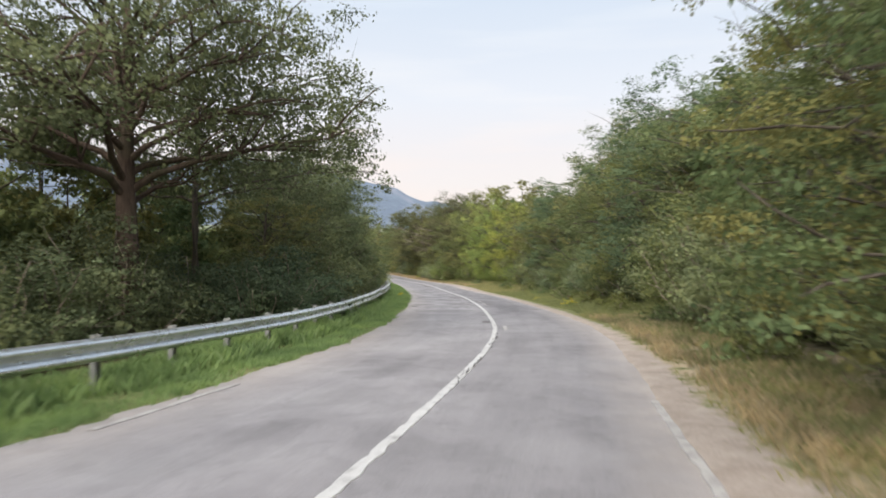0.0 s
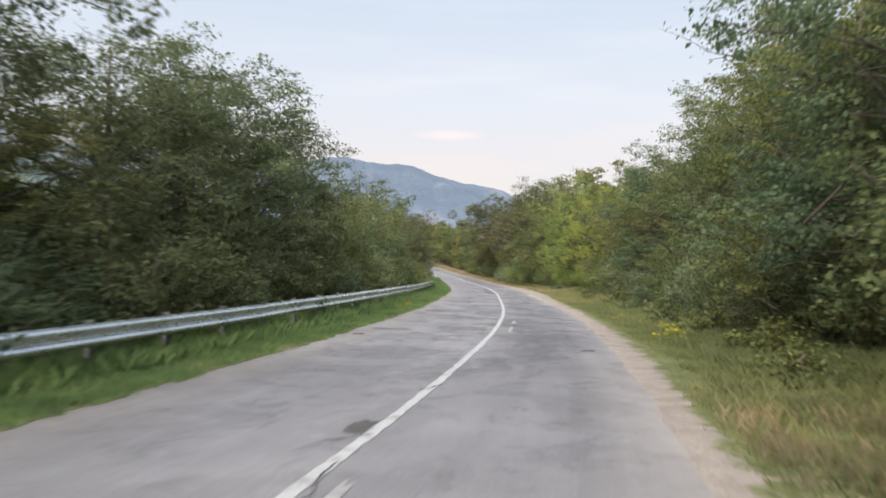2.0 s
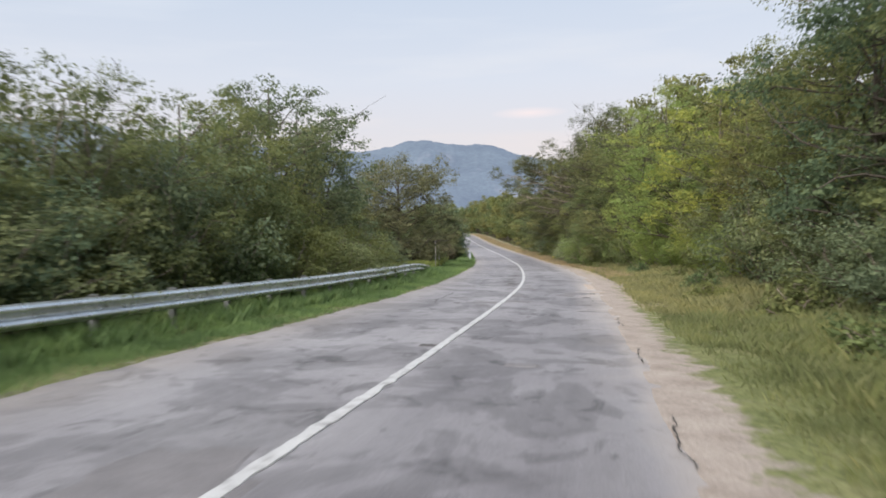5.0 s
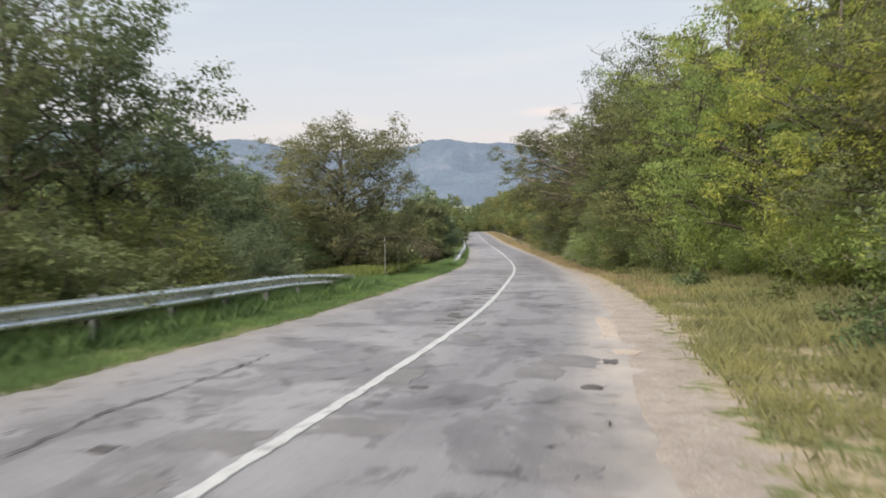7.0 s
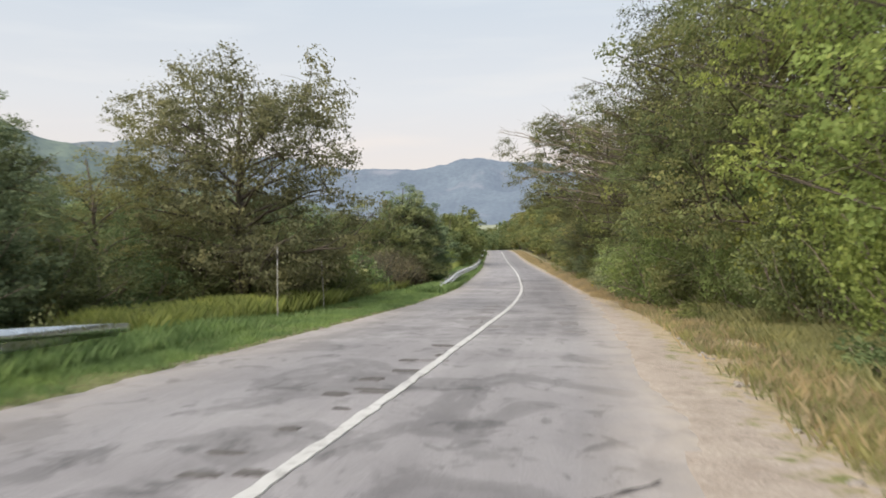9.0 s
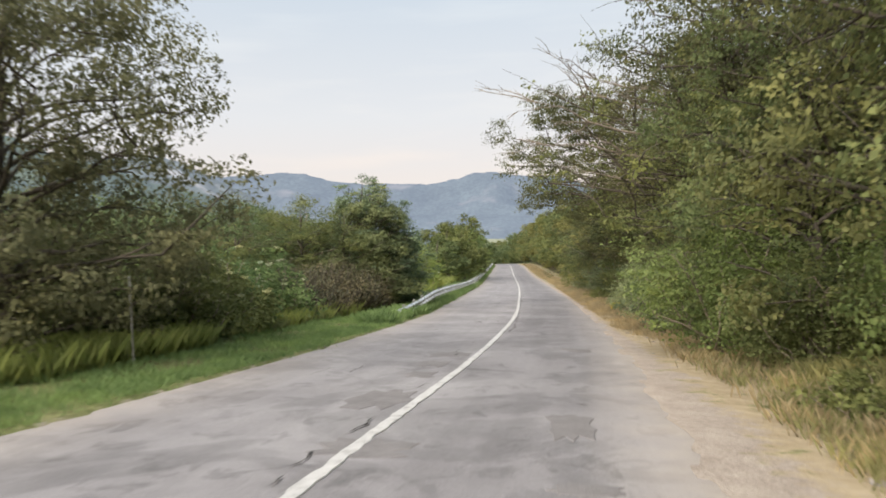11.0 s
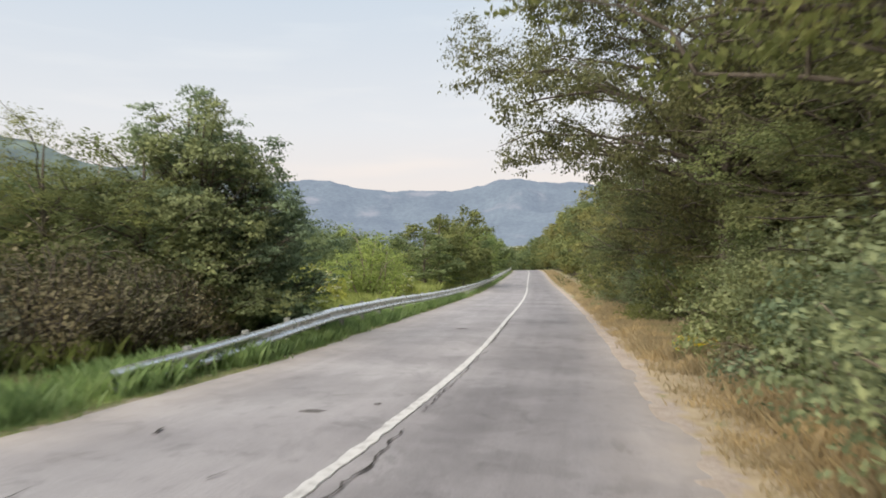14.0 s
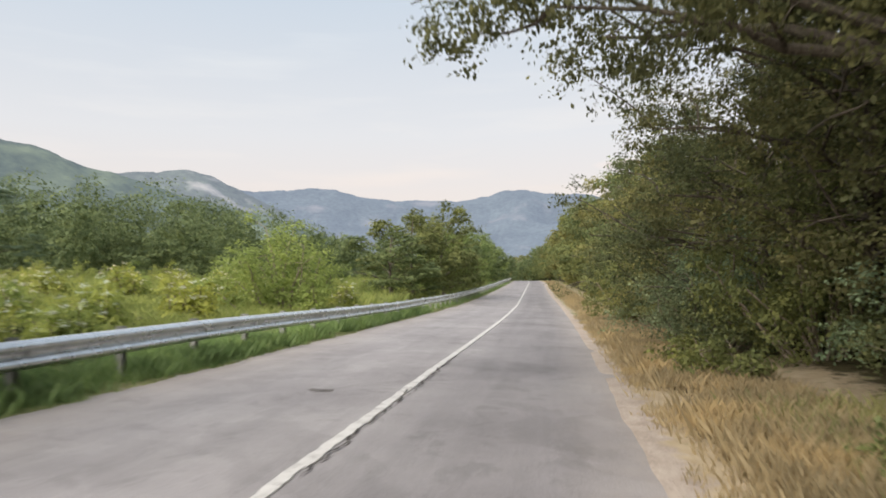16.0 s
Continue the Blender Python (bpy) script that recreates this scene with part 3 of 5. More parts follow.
CRACKS_A = [[(55.2, 2.74), (53.9, 2.7), (53.2, 2.72)], [(50.4, 2.73), (49.6, 2.7), (48.9, 2.73)], [(46.2, 2.71), (45.1, 2.68), (44.6, 2.7)], [(40.66, 2.6), (40.01, 2.65), (39.35, 2.61)], [(40.79, 1.44), (40.93, 1.86), (40.89, 2.14), (41.06, 2.47)], [(40.84, 2.0), (40.98, 2.23)], [(38.58, -1.43), (38.77, -1.43)], [(41.67, 1.24), (41.68, 1.52)], [(40.42, 1.73), (40.67, 1.81)], [(40.01, -2.17), (40.29, -1.94)]]
CRACKS_B = [[(37.67, 2.68), (36.9, 2.63), (36.2, 2.62)], [(35.0, 2.66), (34.46, 2.7), (33.9, 2.68)], [(34.95, 0.29), (35.17, 0.53)], [(39.09, -2.69), (39.45, -2.32)], [(36.43, -1.18), (36.56, -1.02)], [(34.15, -1.55), (34.41, -1.56)], [(33.6, 1.82), (34.06, 1.83)], [(40.42, 1.85), (40.84, 2.41)], [(34.13, -0.83), (34.28, -0.75)]]
CRACKS_C = [[(57.99, -1.64), (58.27, -1.63), (58.82, -1.76), (59.41, -1.84), (59.9, -1.78)], [(59.46, -1.93), (59.82, -1.79), (60.46, -1.77), (61.28, -1.78), (62.6, -1.9)], [(61.07, -0.54), (61.31, -0.35)], [(58.97, 1.87), (59.06, 2.03)], [(60.91, 2.19), (60.93, 2.5)], [(60.45, 2.14), (60.42, 2.41)], [(60.03, 2.17), (60.04, 2.42)], [(61.19, 2.21), (61.4, 2.38)], [(59.77, 2.26), (59.84, 2.37), (59.55, 2.3)], [(59.18, -2.59), (59.35, -2.4)], [(58.48, -2.11), (58.63, -2.05)], [(65.27, 0.38), (65.58, 0.36)], [(65.05, 1.49), (65.25, 1.52)], [(70.5, 1.75), (71.3, 2.4)]]
CRACKS_D = [[(82.29, -0.23), (83.04, -0.21)], [(84.93, -0.25), (85.34, -0.23)], [(80.62, -0.22), (80.85, -0.22)], [(81.1, -0.27), (81.59, -0.28)], [(89.39, -2.27), (89.78, -1.48)], [(84.26, 1.68), (84.05, 1.89)], [(85.98, -1.97), (86.42, -1.98), (87.02, -2.0)], [(86.26, -1.5), (86.84, -1.54), (87.25, -1.55)]]
CRACKS_E = [[(88.9, -0.38), (89.31, -0.41), (89.64, -0.5), (89.92, -0.48), (90.16, -0.43)], [(91.3, -0.38), (91.8, -0.38)], [(89.86, 1.6), (89.95, 2.0)], [(90.9, 2.1), (90.95, 2.3)], [(99.28, -1.12), (99.53, -0.75)], [(98.4, 0.17), (99.57, 0.13), (102.12, 0.12), (104.82, 0.14)], [(96.86, -1.96), (97.26, -2.05)], [(95.61, -0.77), (95.83, -0.74)], [(94.32, -1.76), (94.78, -1.8), (95.19, -1.75)], [(106.3, 0.1), (107.2, 0.09), (108.1, 0.1), (109.2, 0.09), (110.6, 0.05)], [(109.7, -1), (110, -0.95)], [(115.9, -2.6), (116.4, -2.35)]]
for i, points in enumerate(CRACKS_A + CRACKS_B + CRACKS_C + CRACKS_D + CRACKS_E):
    build_crack(points, 0.026 if len(points) == 2 else 0.014 if len(points) < 5 else 0.02, i)
for i, (s, d, w, h) in enumerate([(20.0, 0.28, 0.06, 0.8), (38.6, 0.42, 0.06, 0.8), (35.6, 0.4, 0.06, 1.0)]):
    build_patch(s, d, w, h, i + 90, "paint_smear", FADED)
CRACKS_F = [[(9.8, 0.05), (10.6, -0.02), (11.5, 0.06), (12.4, 0.0), (13.2, 0.07)], [(13.6, -0.1), (13.9, 0.1)], [(11.0, -0.08), (11.2, 0.1)], [(14.4, 0.07), (15.2, 0.02), (16.0, 0.08)], [(109.8, 0.1), (111.5, 0.08), (113, 0.1), (114.5, 0.07)], [(94.5, 0.16), (96.2, 0.2), (97.6, 0.18)], [(16.2, 0.02), (16.9, 0.08), (17.6, 0.05), (18.4, 0.1)], [(19.6, 0.05), (20.4, 0.12), (21.2, 0.08)], [(21.8, -0.35), (22.2, 0.06)], [(24.6, -0.1), (25.4, 0.1)], [(28.3, -0.5), (28.6, -0.1)], [(18.2, -0.9), (18.4, -0.6)], [(31, -2.2), (31.6, -1.2)], [(45.5, -0.5), (45.7, -0.1)], [(48, -1.6), (48.4, -0.6)], [(51, 0.4), (51.2, 0.9)]]
for i, points in enumerate(CRACKS_F):
    build_crack(points, 0.022, i + 100)
for i in range(17):
    r = random.Random(i + 500)
    build_patch(66.3 + i * 0.72 + r.uniform(-0.35, 0.35), -0.36 + r.gauss(0, 0.13), r.uniform(0.07, 0.24), r.uniform(0.04, 0.16), i + 140, "pothole", POTHOLE)
for i in range(14):
    r = random.Random(i + 300)
    build_patch(r.uniform(29, 78), r.uniform(-2.9, 2.3), r.uniform(0.1, 0.34), r.uniform(0.06, 0.18), i + 160, *(("pothole", POTHOLE) if i % 3 == 0 else ()))


# ---- guardrails ----
W_PROFILE = [(0.0, -0.155), (0.014, -0.15), (0.036, -0.132), (0.082, -0.112), (0.09, -0.088), (0.082, -0.064), (0.018, -0.026), (0.008, 0.0), (0.018, 0.026), (0.082, 0.064), (0.09, 0.088), (0.082, 0.112), (0.036, 0.138), (0.0, 0.152), (-0.02, 0.155)]


def beam_mesh(stations, course, twist=None):
    """A W-shaped beam, 3 mm thick, along course(s) -> (d, height of the beam's middle)."""
    rows = []
    for s in stations:
        d, up = course(s)
        x, y, z = (float(v) for v in at_road(s, d, up))
        k = float(slope(s))
        n = math.sqrt(1 + k * k)
        for back in (0.0, -0.004):
            for out, w in W_PROFILE:
                o, a = out + back, twist(s) if twist else 0.0
                below = 0.155 - w
                o, w = o * math.cos(a) - below * math.sin(a), 0.155 - below * math.cos(a) - o * math.sin(a)
                rows.append((x + o / n, y - o * k / n, z + w))
    m = len(W_PROFILE)
    faces = []
    for i in range(len(stations) - 1):
        a, b = i * 2 * m, (i + 1) * 2 * m
        for j in range(m - 1):
            faces.append((a + j, a + j + 1, b + j + 1, b + j))
            faces.append((a + m + j + 1, a + m + j, b + m + j, b + m + j + 1))
        faces.append((a, b, b + m, a + m))
        faces.append((a + m - 1, a + 2 * m - 1, b + 2 * m - 1, b + m - 1))
    return mesh_of("beam", rows, faces, STEEL, True)


def post_mesh():
    """A folded steel C post, 1 m long, its top at z = 0."""
    bm = bmesh.new()
    for sx, sy, ox, oy in ((0.004, 0.10, -0.045, 0), (0.09, 0.004, 0, 0.05), (0.09, 0.004, 0, -0.05), (0.004, 0.02, 0.043, 0.04), (0.004, 0.02, 0.043, -0.04)):
        bmesh.ops.create_cube(bm, size=1, matrix=Matrix.Translation((ox, oy, -0.5)) @ Matrix.Diagonal((sx, sy, 1.0, 1)))
    me = bpy.data.meshes.new("post")
    bm.to_mesh(me)
    bm.free()
    me.materials.append(DULL_STEEL)
    return me


def spacer_mesh():
    bm = bmesh.new()
    bmesh.ops.create_cube(bm, size=1, matrix=Matrix.Diagonal((0.13, 0.11, 0.2, 1)))
    bmesh.ops.bevel(bm, geom=bm.edges[:], offset=0.012, segments=2, affect="EDGES")
    me = bpy.data.meshes.new("spacer")
    bm.to_mesh(me)
    bm.free()
    me.materials.append(STEEL)
    return me


def bolt_mesh():
    bm = bmesh.new()
    bmesh.ops.create_uvsphere(bm, u_segments=8, v_segments=5, radius=0.022)
    me = bpy.data.meshes.new("bolt")
    bm.to_mesh(me)
    bm.free()
    me.materials.append(STEEL)
    return me


POST, SPACER, BOLT = post_mesh(), spacer_mesh(), bolt_mesh()


def build_rail(label, s0, s1, course, post_from, post_to, step=2.0, twist=None):
    rail = thing("guardrail", label, "guardrail", "guardrails beside the road")
    s = s0
    while s < s1 - 0.1:
        e = min(s + 4.0, s1)
        part("beam", beam_mesh(np.linspace(s, e + (0.15 if e < s1 else 0), 9), course, twist), rail)
        s = e
    s = post_from
    while s < post_to:
        d, up = course(s)
        x, y, z = (float(v) for v in at_road(s, d, up))
        yaw = -math.degrees(math.atan(float(slope(s))))
        m = pose(x, y, z, 0, 0, yaw)
        p = part("post", POST, rail)
        p.matrix_basis = m @ pose(-0.17, 0, 0.18)
        q = part("spacer", SPACER, p)
        q.matrix_basis = pose(0.11, 0, -0.18)
        b = part("bolt", BOLT, p)
        b.matrix_basis = pose(0.186, 0, -0.18)
        s += step
    return rail


def course_first(s):
    d = -4.55 - 0.25 * max(0.0, (s - 66) / 10) ** 2 * 0.4 + 0.02 * math.sin(s * 0.9)
    up = 0.56 + 0.006 * math.sin(s * 0.31) - max(0.0, (s - 69.5) / 6.8) ** 1.5 * 0.28
    return d, up


SECOND_S = (98.0, 98.9, 101.0, 102.7, 104.4, 107, 112, 118, 126, 141, 162)
SECOND_UP = (0.13, 0.2, 0.28, 0.37, 0.46, 0.54, 0.54, 0.5, 0.46, 0.5, 0.54)


def course_second(s):
    return -3.62 - 0.15 * max(0.0, (s - 120) / 100) + 0.015 * math.sin(s * 0.8), float(np.interp(s, SECOND_S, SECOND_UP)) + 0.004 * math.sin(s * 0.4)


build_rail("galvanised steel guardrail on low posts in the grass verge", -30.0, 76.3, course_first, -29.0, 74.0, 2.0, lambda s: 1.2 * min(1.0, max(0.0, (s - 72.6) / 3.4)))
build_rail("galvanised steel guardrail whose ramped end sinks into the grass", 98.6, 262.0, course_second, 100.7, 261.0, 1.9)


# ---- mountains ----
def ridge(name, label, distance, profile, mat, depth, seed, rugged):
    """A range: its crest stands where profile (azimuth left of ahead, elevation; degrees) gives it, seen from the road."""
    az = np.radians(np.arange(profile[0][0], profile[-1][0] + 0.01, 0.25))
    crest = np.interp(np.degrees(az), [p[0] for p in profile], [p[1] for p in profile])
    crest = np.convolve(np.pad(crest, 1, mode="edge"), np.array((0.25, 0.5, 0.25)), "valid")
    crest = crest + np.array([0.09 * noise.fractal(Vector((a * 60, seed, 0.0)), 0.8, 2.0, 5) for a in az])
    rr = np.linspace(0, 1, 34)
    A, Rr = np.meshgrid(az, rr, indexing="ij")
    C = np.repeat(crest[:, None], len(rr), 1)
    dist = distance * (1 - depth) + Rr * distance * (depth + 0.25)
    top = depth / (depth + 0.25)
    shape = np.where(Rr < top, (Rr / top) ** 1.35, 1 - (np.maximum(0, Rr - top) / (1 - top)) ** 1.2 * 0.6)
    gully = np.array([[noise.fractal(Vector((math.cos(a) * q * rugged, math.sin(a) * q * rugged, seed)), 0.9, 2.1, 5) for q in dist[0]] for a in az])
    hgt = distance * np.tan(np.radians(C)) * shape * (1 + 0.16 * gully * (1 - shape ** 3) + 0.03 * gully) - 12
    X, Y = -np.sin(A) * dist - 2, np.cos(A) * dist + 60
    me = mesh_of(name, np.stack([X.ravel(), Y.ravel(), hgt.ravel()], 1), grid_faces(len(az), len(rr)), mat, True)
    return tagged(new(name, me), label, "mountain", kind="structure")


FAR_PROFILE = [(-60, 4), (-40, 5), (-25, 4.6), (-12, 4.0), (-4, 3.4), (2.2, 4.2), (3.7, 5.1), (6.9, 5.7), (9.1, 6.3), (11, 6.95), (12.2, 7.1), (13.4, 7.05), (14.5, 7.12), (15.6, 7.52), (16.3, 7.55), (17.4, 7.35), (19.2, 6.98), (20.6, 6.68), (22.8, 6.74), (25.2, 6.74), (28.7, 7.3), (30.7, 7.7), (32.9, 7.65), (37.5, 7.5), (42, 7.6), (50, 7.6), (70, 7.5), (95, 6)]
MID_PROFILE = [(27, 0.5), (29, 2.0), (31, 3.8), (34.4, 6.1), (36.8, 7.45), (38.5, 8.1), (40.4, 8.75), (41.7, 8.92), (42.6, 8.82), (43.9, 8.62), (45.6, 8.52), (46.9, 8.7), (49, 9.2), (54, 9.8), (60, 10.4), (80, 9.5), (100, 7)]
NEAR_PROFILE = [(18, 0.3), (24, 1.5), (29, 3.6), (33.3, 5.1), (34.9, 5.5), (37.3, 6.1), (39.7, 6.8), (41.3, 7.05), (43.6, 7.75), (45.8, 8.6), (47.6, 9.05), (49, 9.4), (50.7, 9.95), (52.6, 10.4), (58, 11.3), (66, 12), (80, 11), (100, 9)]
FOOT_PROFILE = [(-60, 2.2), (-20, 2.0), (0, 1.9), (10, 2.1), (16, 2.4), (22, 2.0), (30, 2.6), (45, 2.2), (70, 3), (95, 2)]
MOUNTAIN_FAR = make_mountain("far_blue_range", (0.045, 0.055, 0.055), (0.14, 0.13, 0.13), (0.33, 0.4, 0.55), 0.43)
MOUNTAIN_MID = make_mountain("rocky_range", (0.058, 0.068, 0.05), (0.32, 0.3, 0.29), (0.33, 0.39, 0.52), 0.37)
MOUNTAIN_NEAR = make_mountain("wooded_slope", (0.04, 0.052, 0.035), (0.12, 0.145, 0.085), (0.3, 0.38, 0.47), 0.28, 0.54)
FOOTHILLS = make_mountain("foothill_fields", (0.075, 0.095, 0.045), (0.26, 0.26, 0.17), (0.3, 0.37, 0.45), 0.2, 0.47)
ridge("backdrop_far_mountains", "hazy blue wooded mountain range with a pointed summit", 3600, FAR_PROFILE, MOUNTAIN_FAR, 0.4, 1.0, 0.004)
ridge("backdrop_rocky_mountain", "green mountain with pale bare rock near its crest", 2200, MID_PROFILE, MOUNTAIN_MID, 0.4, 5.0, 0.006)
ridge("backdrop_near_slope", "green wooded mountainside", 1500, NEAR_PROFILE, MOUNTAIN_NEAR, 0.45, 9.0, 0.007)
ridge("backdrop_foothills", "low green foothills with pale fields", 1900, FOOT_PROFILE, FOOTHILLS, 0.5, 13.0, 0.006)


# ---- plants ----
def tube(verts, faces, path, radii, sides=6):
    base = len(verts)
    n = len(path)
    for i, (p, r) in enumerate(zip(path, radii)):
        ahead = path[min(i + 1, n - 1)] - path[max(i - 1, 0)]
        q = ahead.to_track_quat("Z", "Y")
        for j in range(sides):
            a = 2 * math.pi * j / sides
            verts.append(p + q @ Vector((math.cos(a) * r, math.sin(a) * r, 0)))
    for i in range(n - 1):
        for j in range(sides):
            a, b = base + i * sides + j, base + i * sides + (j + 1) % sides
            faces.append((a, b, b + sides, a + sides))
    verts.append(path[-1] + (path[-1] - path[-2]).normalized() * radii[-1])
    tip = len(verts) - 1
    for j in range(sides):
        faces.append((base + (n - 1) * sides + j, base + (n - 1) * sides + (j + 1) % sides, tip))


def bent(rng, start, end, bow, steps=5):
    """A crooked path from start to end."""
    pts = []
    side = Vector((rng.uniform(-1, 1), rng.uniform(-1, 1), rng.uniform(-0.3, 0.8))) * bow
    for i in range(steps):
        f = i / (steps - 1)
        p = start.lerp(end, f) + side * math.sin(f * math.pi) + Vector((rng.uniform(-1, 1), rng.uniform(-1, 1), rng.uniform(-1, 1))) * bow * 0.18 * (0 < i < steps - 1)
        pts.append(p)
    return pts


def leaves(name, clumps, count, size, mat, seed, squash=0.8, up=0.5, fill=0.08, plain=False, sprays=18):
    """Many single folded leaves. They sit in flat sprays, and the sprays round the upper and outer side of clumps (centre, radius)."""
    g = np.random.default_rng(seed)
    c = np.array([[*k[0]] for k in clumps])
    r = np.array([k[1] for k in clumps])
    w = r ** 2 / (r ** 2).sum()
    out = c - c.mean(0)
    out /= np.linalg.norm(out, axis=1)[:, None] + 0.3
    aim = g.normal(size=(len(c), sprays, 3)) + out[:, None, :] * 0.55 + np.array([0, 0, 0.35])
    aim /= np.linalg.norm(aim, axis=2)[:, :, None]
    far_out = 0.45 + 0.75 * g.random((len(c), sprays, 1))
    wide = 0.13 + 0.15 * g.random((len(c), sprays))
    k = g.choice(len(c), count, p=w)
    j = g.integers(0, sprays, count)
    v = aim[k, j]
    blob = g.normal(size=(count, 3)) * np.array([1, 1, 0.5])
    p = c[k] + (v * far_out[k, j] + blob * wide[k, j][:, None]) * r[k][:, None] * np.array([1, 1, squash])
    loose = g.random(count) < fill
    any_way = g.normal(size=(count, 3))
    any_way /= np.linalg.norm(any_way, axis=1)[:, None]
    p = np.where(loose[:, None], c[k] + any_way * (r[k] * g.random(count) ** 0.5)[:, None] * np.array([1, 1, squash]), p)
    nrm = v * 0.75 + g.normal(size=(count, 3)) * 0.42 + np.array([0, 0, up])
    nrm /= np.linalg.norm(nrm, axis=1)[:, None]
    ax = np.cross(nrm, g.normal(size=(count, 3)))
    ax /= np.linalg.norm(ax, axis=1)[:, None]
    ax[:, 2] -= 0.25
    sd = np.cross(nrm, ax)
    ln = size * (0.65 + 0.7 * g.random(count))[:, None]
    wd = ln * (0.26 + 0.12 * g.random(count))[:, None]
    base, tip = p - ax * ln * 0.5, p + ax * ln * 0.5
    fold = nrm * wd * 0.35
    me = bpy.data.meshes.new(name)
    if plain:
        verts = np.stack([base + sd * wd, base - sd * wd, tip], 1).reshape(-1, 3)
        me.vertices.add(count * 3)
        me.vertices.foreach_set("co", verts.astype(np.float32).ravel())
        me.loops.add(count * 3)
        me.loops.foreach_set("vertex_index", np.arange(count * 3, dtype=np.int32))
        me.polygons.add(count)
        me.polygons.foreach_set("loop_start", np.arange(count, dtype=np.int32) * 3)
        me.materials.append(mat)
        me.update(calc_edges=True)
        return me
    verts = np.stack([base, p + sd * wd + fold, tip, p - sd * wd + fold], 1).reshape(-1, 3)
    me.vertices.add(count * 4)
    me.vertices.foreach_set("co", verts.astype(np.float32).ravel())
    i = np.arange(count) * 4
    tri = np.stack([i, i + 1, i + 2, i, i + 2, i + 3], 1).ravel().astype(np.int32)
    me.loops.add(len(tri))
    me.loops.foreach_set("vertex_index", tri)
    me.polygons.add(count * 2)
    me.polygons.foreach_set("loop_start", np.arange(count * 2, dtype=np.int32) * 3)
    me.materials.append(mat)
    me.update(calc_edges=True)
    return me


def tree_meshes(seed, tall, trunk_r, first_limb, crown_r, form, limbs, leaf_count, leaf_size, leaf_mat, bark, lean=0.0, clump=0.6, bare=0.0, low=0.78, subs=3, plain=False, thin=0.5):
    """Trunk, limbs and crown of one tree standing at the origin. form(h) is the crown's reach at height h (0 to 1)."""
    rng = random.Random(seed)
    tv, tf, lv, lf, clumps = [], [], [], [], []
    top = Vector((lean * tall, 0.15 * lean * tall, tall * 0.93))
    stem = bent(rng, Vector((0, 0, -0.3)), top, tall * 0.03, 9)
    stem_r = [trunk_r * (1.35 if i == 0 else 1.0) * (1 - 0.93 * (i / 8)) + 0.012 for i in range(9)]
    tube(tv, tf, stem, stem_r, 9)

    def on_stem(f):
        a = f * 8
        i = min(7, int(a))
        return stem[i].lerp(stem[i + 1], a - i), stem_r[i] + (stem_r[i + 1] - stem_r[i]) * (a - i)

    for n in range(limbs):
        f = first_limb + (0.97 - first_limb) * ((n + rng.random() * 0.7) / limbs)
        start, r0 = on_stem(f * low)
        ang = n * 2.4 + rng.uniform(-0.5, 0.5)
        reach = crown_r * form(f) * rng.uniform(0.72, 1.12)
        rise = f * tall * 0.94 - start.z + tall * 0.1 * rng.uniform(-0.5, 0.6)
        end = start + Vector((math.cos(ang) * reach, math.sin(ang) * reach, rise))
        # rises along the stem first, then bends outwards
        turn_at = Vector((start.x + (end.x - start.x) * 0.32, start.y + (end.y - start.y) * 0.32, start.z + rise * 0.72))
        path = [start.lerp(turn_at, q / 5).lerp(turn_at.lerp(end, q / 5), q / 5) + Vector((rng.uniform(-1, 1), rng.uniform(-1, 1), rng.uniform(-0.6, 0.6))) * reach * 0.035 * (0 < q < 5) for q in range(6)]
        rb = min(r0 * 0.45, 0.012 + 0.022 * reach)
        tube(lv, lf, path, [rb * (1 - 0.85 * i / 5) + 0.006 for i in range(6)], 5)
        tip_r = clump * rng.uniform(0.75, 1.2)
        if rng.random() >= bare:
            clumps.append((end, tip_r))
        if reach > 1.5 and rng.random() >= max(bare, thin):
            clumps.append((path[3] + Vector((0, 0, 0.1)), clump * 0.75))
        for q in range(subs + (reach > 1.6)):
            a = path[2 + q % 4]
            turn = ang + rng.choice((-1, 1)) * rng.uniform(0.5, 1.3)
            ln = min(1.5, reach * rng.uniform(0.28, 0.5) + 0.2)
            b = a + Vector((math.cos(turn) * ln, math.sin(turn) * ln, ln * rng.uniform(-0.25, 0.9)))
            sub = bent(rng, a, b, ln * 0.2, 4)
            tube(lv, lf, sub, [rb * 0.4 * (1 - 0.8 * i / 3) + 0.004 for i in range(4)], 3)
            for _ in range(2 if bare else 1):
                c = sub[2] + Vector((rng.uniform(-1, 1), rng.uniform(-1, 1), rng.uniform(-0.6, 0.9))) * ln * 0.7
                tube(lv, lf, [sub[2], sub[2].lerp(c, 0.5) + Vector((0, 0, 0.04)), c], [0.009, 0.006, 0.003], 3)
            if rng.random() >= max(bare, thin):
                clumps.append((b, clump * rng.uniform(0.6, 1.15)))
    clumps.append((top + Vector((0, 0, 0.1)), clump * 0.8))
    n0 = len(tv)
    trunk = mesh_of("trunk", tv + lv, tf + [tuple(i + n0 for i in f) for f in lf], bark, True)
    crown = leaves("crown", clumps, leaf_count, leaf_size, leaf_mat, seed, plain=plain)
    return trunk, crown


